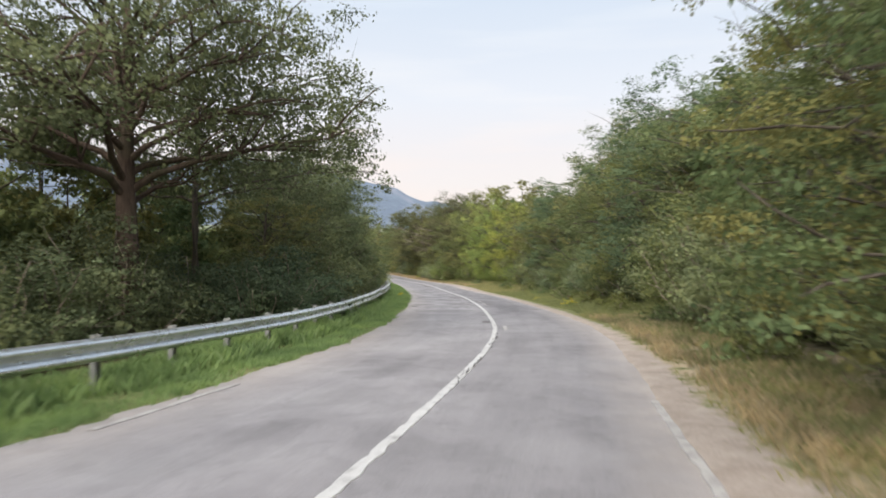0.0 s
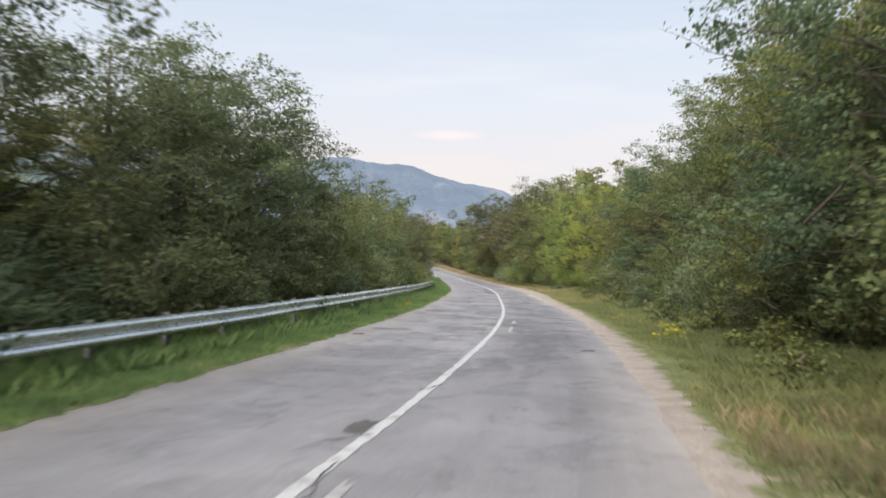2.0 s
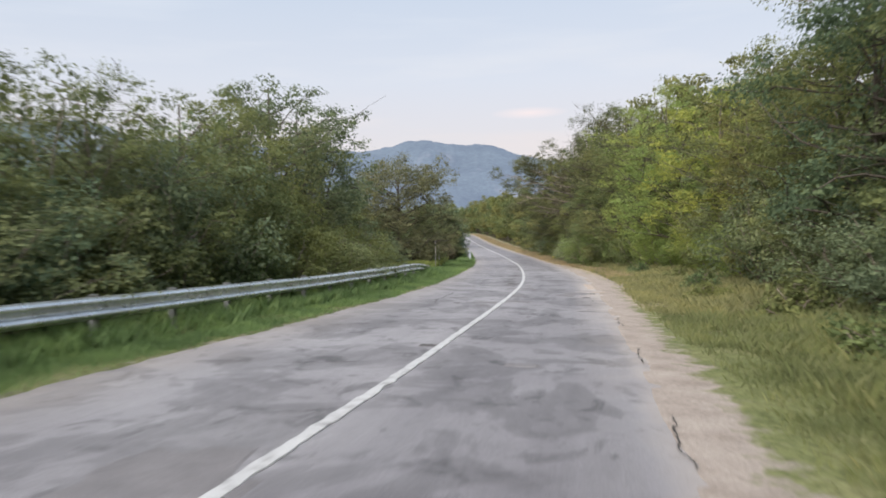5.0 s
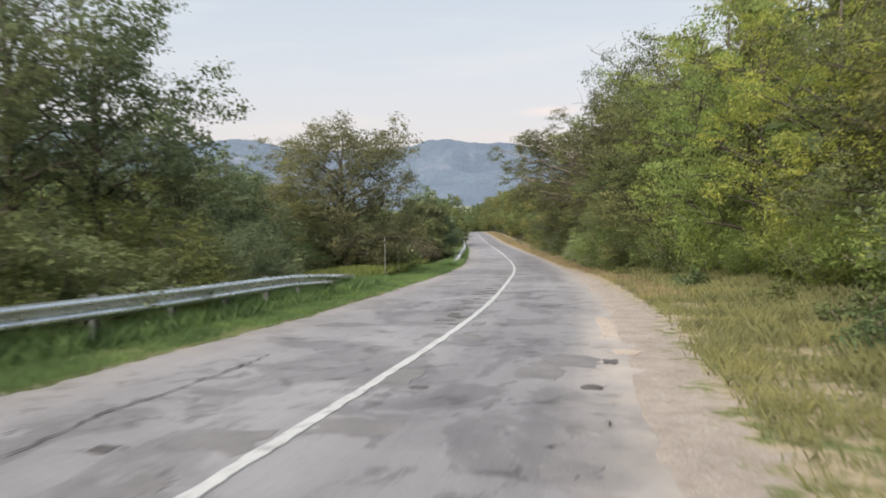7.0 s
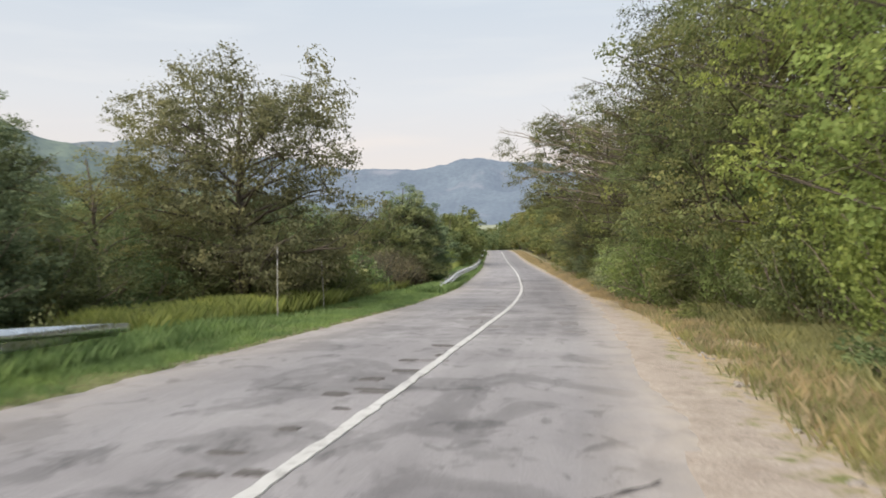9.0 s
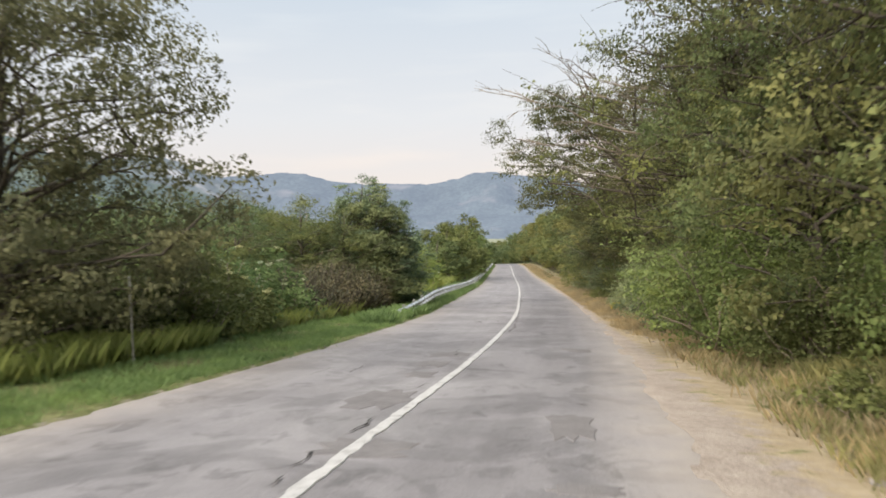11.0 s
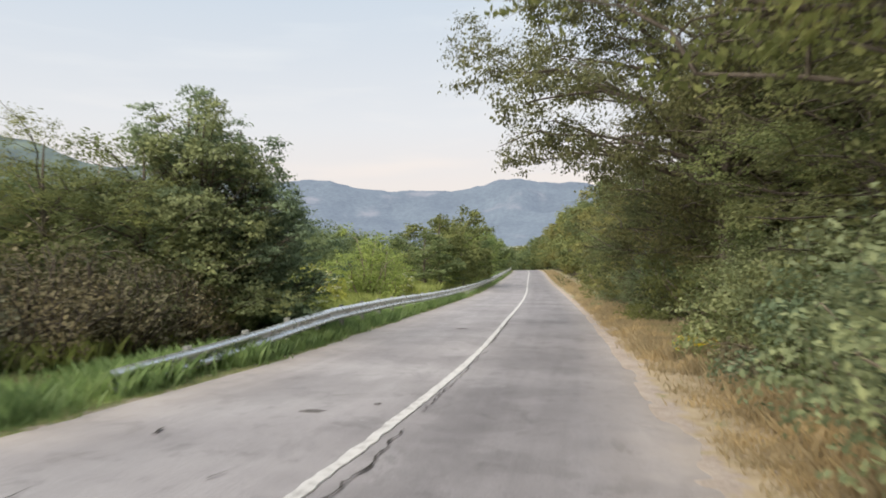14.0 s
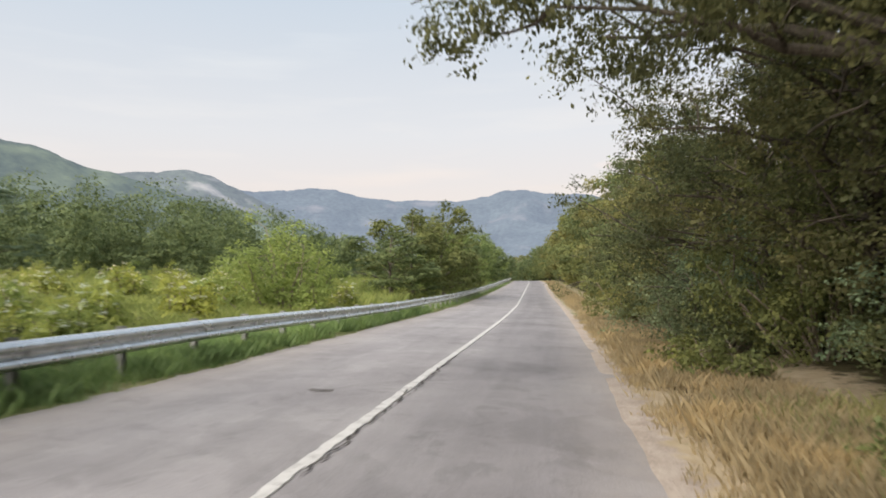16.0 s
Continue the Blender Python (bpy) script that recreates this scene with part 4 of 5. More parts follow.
def shrub_meshes(seed, tall, wide, stems, leaf_count, leaf_size, leaf_mat, bark, clump=0.42, fill=0.22):
    rng = random.Random(seed)
    v, f, clumps = [], [], []
    for n in range(stems):
        ang = n * 2.4 + rng.uniform(-0.4, 0.4)
        k = math.sqrt((n + 0.5) / stems)
        hgt = tall * math.sqrt(max(0.06, 1 - k * k * 0.92)) * rng.uniform(0.72, 1.1)
        start = Vector((math.cos(ang) * wide * 0.2 * k, math.sin(ang) * wide * 0.2 * k, -0.15))
        end = Vector((math.cos(ang) * wide * k, math.sin(ang) * wide * k, hgt))
        path = bent(rng, start, end, 0.14 * tall, 6)
        tube(v, f, path, [0.028 * (1 - 0.8 * i / 5) + 0.004 for i in range(6)], 5)
        for q in (2, 3, 4, 5):
            c = path[q] + Vector((rng.uniform(-1, 1), rng.uniform(-1, 1), rng.uniform(-0.5, 0.6))) * clump * 0.8
            tube(v, f, [path[q], c], [0.009, 0.003], 3)
            clumps.append((c, clump * rng.uniform(0.7, 1.15)))
    wood = mesh_of("woody_base", v, f, bark, True)
    crown = leaves("foliage", clumps, leaf_count, leaf_size, leaf_mat, seed, 0.85, 0.6, fill)
    return wood, crown, clumps


DOME = lambda h: math.sqrt(max(0.05, 1 - ((h - 0.45) / 0.62) ** 2))
BROAD = lambda h: math.sqrt(max(0.06, 1 - ((h - 0.6) / 0.5) ** 2))
TOPS = lambda h: math.sqrt(max(0.08, 1 - ((h - 0.35) / 0.72) ** 2))
CONE = lambda h: max(0.16, (1.05 - h) ** 0.75)
PROTO, USED, TALL = {}, {}, {}


def tree_kind(key, name, label, category, *args, **kw):
    PROTO[key] = (name, label, category, tree_meshes(*args, **kw), ("trunk", "crown"))


def shrub_kind(key, name, label, category, *args, extra=None, **kw):
    wood, crown, clumps = shrub_meshes(*args, **kw)
    meshes, names = [wood, crown], ["woody_base", "foliage"]
    if extra:
        count, size, mat = extra
        rng = random.Random(args[0] + 77)
        high = sorted(clumps, key=lambda c: -c[0].z)[: len(clumps) // 2]
        tops = [(c + Vector((rng.uniform(-0.2, 0.2), rng.uniform(-0.2, 0.2), r * 0.8)), 0.1) for c, r in high if rng.random() < 0.7]
        meshes.append(leaves("blossom", tops, count, size, mat, args[0] + 5, 0.4, 1.0, 0.9))
        names.append("blossom")
    PROTO[key] = (name, label, category, meshes, names)


def plant_h(key, s, d, tall, turn=0.0, wide=0.75):
    """A tree of just that height over the road; its crown keeps at least `wide` of its built spread."""
    if key not in TALL:
        TALL[key] = max(v.co.z for v in PROTO[key][3][1].vertices)
    k = (tall + 0.05) / TALL[key]
    w = min(1.15, max(k, wide))
    return plant(key, s, d, w, turn, k / w, "trees along the road")


def plant(key, s, d, scale=1.0, turn=0.0, tall=1.0, group=""):
    m = stand(s, d, turn, scale, 0.05, tall)
    if key in USED:
        return copy_thing(USED[key], m @ Matrix.Diagonal([1 / v for v in USED[key].scale] + [1]))
    name, label, category, meshes, names = PROTO[key]
    ob = thing(name, label, category, group)
    for n, me in zip(names, meshes):
        part(n, me, ob)
    ob.matrix_basis = m
    USED[key] = ob
    return ob


# kinds of trees, about 8 m tall as built
tree_kind("oak_a", "tree", "leafy green roadside oak with a full rounded crown", "tree", 11, 7.6, 0.16, 0.14, 2.9, DOME, 24, 30000, 0.068, LEAF_OAK, BARK, clump=0.62)
tree_kind("oak_b", "tree", "olive-green roadside oak with uneven leafy boughs", "tree", 23, 7.6, 0.15, 0.12, 2.7, DOME, 22, 29000, 0.068, LEAF_OLIVE, BARK, clump=0.6)
tree_kind("oak_d", "tree", "dense dark green oak with a rounded crown behind the guardrail", "tree", 27, 7.6, 0.17, 0.12, 2.9, DOME, 30, 46000, 0.08, LEAF_DARK, BARK, clump=0.7)
tree_kind("oak_e", "tree", "old olive-brown oak with a heavy crown, leaves darkened for shade", "tree", 29, 7.6, 0.18, 0.1, 3.0, DOME, 26, 44000, 0.066, LEAF_SHADE, BARK, clump=0.66, thin=0.4)
tree_kind("ash_a", "tree", "slender dark green tree with a loose open crown", "tree", 31, 7.0, 0.12, 0.18, 2.1, CONE, 22, 16000, 0.082, LEAF_DARK, BARK, clump=0.5)
tree_kind("ash_b", "tree", "fresh green young tree with a pointed crown", "tree", 47, 7.0, 0.11, 0.12, 2.0, TOPS, 22, 17500, 0.082, LEAF_OAK, BARK, clump=0.5)
tree_kind("ash_c", "tree", "dark green young tree with several pointed tops", "tree", 41, 7.0, 0.11, 0.1, 1.75, TOPS, 38, 30000, 0.086, LEAF_GREY, BARK, clump=0.46, thin=0.3, low=0.62)
tree_kind("maple", "tree", "bright yellow-green leafy tree at the wood's edge", "tree", 53, 7.6, 0.13, 0.12, 2.6, DOME, 24, 32000, 0.066, LEAF_BRIGHT, BARK, clump=0.6)
tree_kind("tall", "tree", "tall dark tree with bare forked trunk and high spreading crown", "tree", 61, 11.0, 0.34, 0.46, 4.6, BROAD, 28, 52000, 0.104, LEAF_DEEP, BARK_RED, clump=0.95, lean=0.03, low=0.76, subs=7, thin=0.15)
tree_kind("spread", "tree", "dark slim-stemmed tree whose crown spreads out over the guardrail", "tree", 67, 9.5, 0.17, 0.55, 5.6, BROAD, 26, 29000, 0.108, LEAF_DEEP, BARK, clump=0.8, lean=0.05, low=0.82, subs=7, thin=0.52)
tree_kind("bare", "tree", "old oak with many bare grey branches in its crown", "tree", 79, 8.2, 0.2, 0.45, 5.0, BROAD, 34, 8000, 0.09, LEAF_OAK, BARK, clump=0.5, bare=0.42, subs=5)
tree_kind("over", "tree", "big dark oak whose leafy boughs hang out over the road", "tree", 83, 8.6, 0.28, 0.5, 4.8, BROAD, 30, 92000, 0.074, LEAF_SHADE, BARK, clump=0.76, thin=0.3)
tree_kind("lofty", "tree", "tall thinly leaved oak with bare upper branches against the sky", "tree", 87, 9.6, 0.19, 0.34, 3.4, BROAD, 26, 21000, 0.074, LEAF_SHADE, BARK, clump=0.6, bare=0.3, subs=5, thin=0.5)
tree_kind("wide", "tree", "wide olive-brown tree with a loose uneven crown", "tree", 89, 8.0, 0.2, 0.1, 4.0, DOME, 44, 66000, 0.1, LEAF_BROWN, BARK, clump=0.8, thin=0.2)
tree_kind("airy", "tree", "slim dark tree with loose tufts of leaves and sky between", "tree", 43, 7.4, 0.13, 0.3, 2.3, BROAD, 22, 17000, 0.088, LEAF_DARK, BARK, clump=0.52, thin=0.45)
tree_kind("far_a", "tree", "distant leafy green tree beside the road", "tree", 91, 7.0, 0.15, 0.12, 2.8, DOME, 13, 9000, 0.185, LEAF_OAK, BARK, clump=0.82, subs=2, plain=True)
tree_kind("far_b", "tree", "distant fresh green tree beside the road", "tree", 97, 7.0, 0.15, 0.1, 2.6, DOME, 13, 9000, 0.185, LEAF_FRESH, BARK, clump=0.82, subs=2, plain=True)
tree_kind("far_c", "tree", "distant olive-green tree in the wood", "tree", 99, 7.0, 0.15, 0.12, 2.7, DOME, 13, 9000, 0.185, LEAF_OLIVE, BARK, clump=0.82, subs=2, plain=True)
# kinds of shrubs
shrub_kind("bush_a", "shrub", "dense dark green hazel shrub at the wood's edge", "shrub", 111, 2.6, 1.7, 22, 17000, 0.062, LEAF_OAK, TWIG)
shrub_kind("bush_b", "shrub", "grey-green leafy dogwood shrub beside the verge", "shrub", 127, 2.3, 1.8, 22, 17000, 0.062, LEAF_GREY, TWIG)
shrub_kind("bush_c", "shrub", "bright green leafy bush", "shrub", 131, 2.0, 1.5, 18, 14000, 0.06, LEAF_BRIGHT, TWIG)
shrub_kind("bush_e", "shrub", "tall fresh green hazel shrub leaning over the dry verge", "shrub", 133, 2.9, 1.8, 24, 22000, 0.06, LEAF_FRESH, TWIG, clump=0.5)
shrub_kind("bush_f", "shrub", "olive shrub with leaves darkened for the shade of the wood", "shrub", 135, 2.6, 1.8, 22, 17000, 0.064, LEAF_SHADE, TWIG)
shrub_kind("bush_g", "shrub", "deep green shrub in the shade behind the guardrail", "shrub", 129, 2.5, 1.8, 22, 13500, 0.076, LEAF_DEEP, TWIG)
shrub_kind("bush_d", "shrub", "deep green shaded thicket under the trees", "shrub", 137, 2.6, 1.9, 22, 10500, 0.08, LEAF_DARK, TWIG)
shrub_kind("elder", "shrub", "green elder bush topped with flat white blossom", "shrub", 139, 1.9, 1.5, 20, 13000, 0.085, LEAF_OAK, TWIG, extra=(1500, 0.05, FLOWER_CREAM))
shrub_kind("elder_b", "shrub", "pale green elder bush with white blossom", "shrub", 141, 1.9, 1.6, 20, 9000, 0.1, LEAF_FRESH, TWIG, extra=(900, 0.05, FLOWER_CREAM))
shrub_kind("dry", "shrub", "dry brown leafless thicket with thin twigs", "shrub", 149, 1.7, 1.25, 60, 6500, 0.05, LEAF_DRY, BARK, clump=0.34)
shrub_kind("weed", "weed_clump", "low leafy weeds growing in the verge", "weeds", 151, 0.6, 0.7, 16, 2300, 0.075, LEAF_OAK, TWIG, clump=0.2)
shrub_kind("hogweed", "weed_clump", "tall pale green meadow weeds with whitish tips", "weeds", 159, 0.95, 0.55, 18, 1500, 0.1, LEAF_BRIGHT, TWIG, clump=0.2, extra=(420, 0.035, FLOWER_WHITE))
shrub_kind("bracken", "weed_clump", "low rust-brown withered weeds in the verge", "weeds", 155, 0.6, 0.7, 16, 1000, 0.1, LEAF_DRY, TWIG, clump=0.2)
shrub_kind("broom", "weed_clump", "low weeds with small yellow flowers", "weeds", 157, 0.6, 0.5, 14, 700, 0.08, LEAF_BRIGHT, TWIG, clump=0.16, extra=(500, 0.05, FLOWER_YELLOW))

rng = random.Random(5)
# right-hand wood: its height and its front along the road
RIGHT_H = lambda s: float(np.interp(s, (-10, 4, 15, 25, 33, 40, 46, 54, 60, 65, 70, 75, 80, 86, 95, 105, 112, 118, 130, 160, 250), (7.8, 7.0, 7.4, 8.2, 8.8, 9.8, 9.4, 8.4, 8.0, 7.8, 7.8, 8.8, 10.2, 11.2, 11.4, 10.2, 8.2, 6.2, 6.6, 8.6, 10)))
FRONT = lambda s: float(np.interp(s, (0, 20, 35, 45, 55, 65, 75, 84, 90, 96, 105, 110, 114, 120, 130, 180), (4.8, 5.2, 6.4, 6.9, 7.2, 7.0, 6.6, 5.4, 4.4, 4.3, 5.3, 4.7, 4.6, 4.3, 4.3, 4.6)))
s = -12.0
while s < 128:
    tall = RIGHT_H(s)
    if s > 104:
        key = rng.choice(("oak_e", "oak_e", "oak_b"))
    elif 25 < s < 36 or 40 < s < 56:
        key = rng.choice(("oak_d", "oak_a", "oak_b"))
    elif 69 < s < 80:
        key = rng.choice(("maple", "maple", "oak_b", "maple"))
    else:
        key = rng.choice(("oak_a", "oak_b", "oak_a", "ash_b", "oak_b"))
    turn, step = rng.uniform(0, 360), rng.uniform(-0.8, 0.8)
    if 87 < s < 106:
        # a low front, with open tall trees behind it
        plant_h(key, s + step, FRONT(s) + 1.8 + rng.uniform(-0.3, 0.4), 6.0 * rng.uniform(0.85, 1.1), turn, 0.85)
        plant_h("lofty", s + 1.5, FRONT(s) + 3.4 + rng.uniform(-0.5, 0.5), tall * rng.uniform(0.9, 1.05), rng.uniform(0, 360), 0.95)
        plant_h("far_c", s + 1.6, FRONT(s) + 6.0, 5.6 * rng.uniform(0.9, 1.1), rng.uniform(0, 360), 1.0)
    else:
        plant_h(key, s + step, FRONT(s) + (1.5 if s < 12 else 2.3 if s < 34 else 2.5 if s < 56 else 3.2 if 103 < s < 113 else 2.0) + rng.uniform(-0.3, 0.5), tall * rng.uniform(0.9, 1.08), turn, 0.95)
        plant_h(rng.choice(("far_a", "far_c", "far_c")), s + 1.6 + rng.uniform(-0.6, 0.6), FRONT(s) + 5.6 + rng.uniform(-0.5, 0.5), tall * rng.uniform(0.95, 1.12), rng.uniform(0, 360), 1.0)
    s += 3.4
# its front of shrubs
s = -8.0
while s < 128:
    key = rng.choice(("bush_a", "bush_b", "bush_a", "bush_d", "bush_b"))
    if 64 < s < 94:
        key = rng.choice(("bush_c", "bush_c", "bush_c", "bush_a") if s < 84 else ("bush_e", "bush_e", "bush_a"))
    if 25 < s < 36:
        key = rng.choice(("bush_f", "bush_a"))
    grow = 1.3 if 68 < s < 84 else 1.0
    plant(key, s + rng.uniform(-0.4, 0.4), FRONT(s) + (0.45 if 87 < s < 101 else 1.8 if 103 < s < 113 else 1.0) + rng.uniform(-0.35, 0.9), rng.uniform(0.75, 1.25), rng.uniform(0, 360), rng.uniform(0.7, 1.25) * grow, "shrubs along the wood")
    s += 2.4
# boughs over the road
plant("wide", 86.9, -7.7, 0.78, 40, 1.18, "trees along the road")
dead_oak = plant("bare", 97.5, 6.5, 1.0, 200, 1.0, "trees along the road")
plant("bare", 13.5, 8.6, 0.75, 120, 1.25, "trees along the road")
plant("lofty", 95.5, 8.6, 1.05, 30, 1.1, "trees along the road")
plant("over", 109.8, 6.0, 1.05, 75, 1.12, "trees along the road")
plant("over", 119.0, 11.0, 1.0, 160, 1.2, "trees along the road")
plant("lofty", 105.0, 9.5, 1.05, 310, 1.05, "trees along the road")
plant("over", 27.5, 10.6, 0.68, 250, 1.0, "trees along the road")


def dead_limb(tree, start, end, thick, seed):
    """A long leafless limb with forking twigs, reaching out from a tree; start and end are places in the world."""
    r = random.Random(seed)
    back = tree.matrix_basis.inverted()
    v, f = [], []

    def fork(a, b, thick, depth):
        ln = (b - a).length
        path = bent(r, a, b, ln * 0.12, 7)
        tube(v, f, path, [thick * (1 - 0.9 * i / 6) + 0.0015 for i in range(7)], 5)
        if depth:
            for i in (2, 3, 3, 4, 5, 5):
                way = (b - a).normalized() + Vector((r.uniform(-1, 1), r.uniform(-1, 1), r.uniform(-0.7, 0.8))) * 0.85
                fork(path[i], path[i] + way.normalized() * ln * r.uniform(0.14, 0.36), thick * 0.4, depth - 1)

    fork(back @ Vector(start), back @ Vector(end), thick, 2)
    return part("dead_limb", mesh_of("dead_limb", v, f, TWIG, True), tree, "bare grey dead limb with forking twigs")


bx, by, bz = (float(q) for q in at_road(97.5, 6.0))
dead_limb(dead_oak, (bx, by, bz + 4.6), (-5.1, 95.6, 2.5), 0.055, 4)
dead_limb(dead_oak, (bx, by, bz + 4.2), (-3.6, 96.6, 1.6), 0.045, 9)
dead_limb(dead_oak, (bx, by, bz + 5.4), (-3.9, 94.8, 3.4), 0.05, 12)
dead_limb(dead_oak, (bx, by, bz + 5.0), (-4.9, 96.0, 3.6), 0.05, 15)
dead_limb(dead_oak, (bx, by, bz + 6.0), (-3.7, 96.2, 4.3), 0.045, 18)

# left-hand wood behind the first guardrail
for s, d, key, tall, turn in ((-3.5, -9.5, "tall", 12, 40), (15.9, -8.4, "tall", 11.6, 100), (22.7, -9.2, "spread", 10.7, 60)):
    k = tall / 12.2
    plant(key, s, d, k, turn, 1.12 if key == "spread" else 1.0, "trees along the road")
WOOD_EDGE = ((8, -12.5, "ash_a", 6.5), (13, -13, "far_a", 6.8), (18, -14, "far_a", 7.5), (22, -14, "far_a", 6.9), (26.5, -12.5, "far_a", 6), (19.5, -11.8, "far_c", 5), (24, -11.6, "far_a", 5), (29, -11.5, "far_a", 6), (27.5, -8.2, "oak_b", 5.2), (31, -8.4, "oak_d", 6.8), (34, -8.4, "oak_d", 7.3), (37, -8.4, "oak_d", 7.4), (40, -8.7, "oak_d", 6.9), (43, -8.3, "oak_a", 5.8), (46.5, -7.8, "oak_b", 4.3), (49.5, -7.8, "ash_b", 4.5), (53, -7.6, "oak_a", 4.8), (56.5, -7.6, "oak_a", 5.4))
BEND_TREES = ((60, -8.0, "ash_b", 5.8), (63.5, -9.0, "airy", 6.4), (67.6, -9.8, "airy", 8.5), (70.6, -9.6, "airy", 8.0), (73, -10, "oak_a", 5.4), (75.5, -10, "ash_c", 5.0), (78, -9.6, "ash_c", 5.2), (80.5, -10, "ash_a", 4.8), (83.5, -10.5, "oak_b", 5.2), (89.5, -10.5, "oak_b", 4.4), (105.4, -9.6, "oak_a", 4.4), (103.6, -8.4, "oak_a", 4.6), (102.2, -10.4, "oak_b", 4.3), (100.4, -9.8, "oak_a", 3.9), (104.8, -7.0, "oak_a", 4.5), (105.6, -6.35, "ash_c", 5.5), (105.2, -5.8, "ash_c", 5.1), (106.3, -5.5, "ash_c", 4.9), (107.2, -5.3, "ash_c", 3.5))
for s, d, key, tall in WOOD_EDGE + BEND_TREES:
    plant_h(key, s, d, tall + 0.2, rng.uniform(0, 360), 0.72)
s = -6.0
while s < 74:
    plant("far_a", s + 1.0, -13.0 + rng.uniform(-1, 1), 0.62, rng.uniform(0, 360), 1.0, "trees along the road")
    for d in (6.5, 8.8):
        if d < 7 and 9 < s < 18:
            continue
        plant(rng.choice(("bush_g", "bush_g", "bush_d") if s < 30 else ("bush_a", "bush_b", "bush_g", "bush_d") if s < 56 else ("bush_a", "bush_b", "bush_b", "bush_a")), s + rng.uniform(-0.5, 0.5), -d + rng.uniform(-0.3, 0.3), rng.uniform(0.85, 1.15), rng.uniform(0, 360), rng.uniform(0.8, 1.1), "shrubs along the wood")
    s += 2.6
for s in np.arange(44.0, 63.0, 1.9):
    plant(rng.choice(("bush_a", "bush_d", "bush_b", "bush_a")), float(s) + rng.uniform(-0.4, 0.4), -7.4 + rng.uniform(-0.5, 0.4), rng.uniform(1.0, 1.25), rng.uniform(0, 360), rng.uniform(1.3, 1.65), "shrubs along the wood")
for s, d, key, k in ((77, -8.6, "bush_d", 1.0), (80, -9.2, "bush_d", 1.0), (83, -9.6, "bush_a", 1.0), (86, -9.2, "bush_d", 1.0), (88.6, -8.4, "bush_d", 0.9), (90.6, -6.9, "elder", 0.95), (92.8, -7.2, "elder", 1.05), (92.5, -9.4, "elder_b", 1.15), (95.0, -8.0, "elder_b", 1.1), (97.2, -7.9, "elder_b", 1.1), (96.6, -10.8, "elder_b", 1.1), (99.4, -7.2, "dry", 1.1), (101.0, -6.7, "dry", 1.15), (102.6, -6.3, "dry", 1.1), (104.0, -6.0, "dry", 0.95), (104.4, -10.2, "bush_a", 1.6), (106.8, -9.8, "bush_a", 1.7), (102.2, -11.6, "bush_a", 1.5), (106.0, -5.9, "bush_d", 0.75), (107.0, -5.8, "bush_d", 0.7), (124.7, -7.2, "bush_c", 1.5), (131, -9.2, "bush_c", 0.6), (136, -9.5, "bush_a", 0.6), (140, -8.6, "bush_c", 0.7), (188, -6.8, "elder", 1.1)):
    plant(key, s, d, k, rng.uniform(0, 360), 1.0, "shrubs along the wood")

# low bright growth in the meadow
for i in range(44):
    plant("bush_c", rng.uniform(114, 146), rng.uniform(-26, -9), rng.uniform(0.35, 0.72), rng.uniform(0, 360), rng.uniform(0.8, 1.2), "shrubs along the wood")

for i in range(26):
    plant("hogweed", rng.uniform(110, 132), rng.uniform(-17, -5.4), rng.uniform(0.7, 1.25), rng.uniform(0, 360), rng.uniform(0.9, 1.4), "weeds in the meadow")

# weeds in the verges
WEEDS = ((12, 4.4, "weed", 0.8), (20, 4.6, "weed", 0.9), (27, 4.9, "weed", 0.9), (31, 5.6, "weed", 1.1), (34.6, 4.4, "broom", 0.6), (38.2, 4.8, "broom", 0.5), (43.2, 4.3, "broom", 0.4), (43.2, -3.85, "broom", 0.34), (45.1, -3.8, "broom", 0.38), (37, 5.8, "weed", 1.2), (41, 5.6, "weed", 1.1), (45, 6.2, "weed", 1.2), (50, 5.9, "weed", 1.0), (55, 6.3, "weed", 1.2), (60, 5.4, "weed", 0.9), (63.5, 5.8, "weed", 0.9), (66, 6.4, "weed", 1.0), (70, 6.2, "weed", 0.8))
FAR_WEEDS = ((76, 5.6, "weed", 0.9), (84, 4.6, "weed", 0.8), (101, 4.3, "bracken", 0.9), (102, 4.5, "bracken", 1.0), (103, 4.4, "bracken", 0.8), (104.6, 4.0, "broom", 0.75), (107, 4.6, "weed", 0.9), (112, 4.2, "weed", 1.0), (113.5, 4.0, "weed", 0.9), (56, -5.6, "weed", 0.7), (47, -5.7, "weed", 0.6), (79, -6.2, "weed", 0.7), (83.5, -6.0, "weed", 0.6), (112, -7, "weed", 1.0), (116, -8, "weed", 1.1))
for s, d, key, k in WEEDS + FAR_WEEDS:
    plant(key, s, d, k, rng.uniform(0, 360), 1.0, "weeds in the verge")

# farther on
s = 130.0
while s < 420:
    plant_h(rng.choice(("far_a", "far_a", "far_c")), s, FRONT(s) + 2.8 + rng.uniform(-0.4, 0.8), RIGHT_H(s) * rng.uniform(0.9, 1.15), rng.uniform(0, 360), 1.0)
    s += 4.5
for s, d, tall in ((143.5, -7.4, 4.6), (147.5, -6.8, 6.2), (154.0, -5.6, 7.4), (160, -6.2, 6.2), (162, -8, 5.6), (170, -7.8, 6), (179, -8, 7), (190, -8, 7), (206, -9, 8), (218, -9, 9), (230, -9, 9), (245, -9, 9), (262, -8, 9), (280, -8, 10), (300, -8, 11)):
    plant_h("far_a" if s < 150 else rng.choice(("far_b", "far_a")), s, d, tall, rng.uniform(0, 360), 1.0)


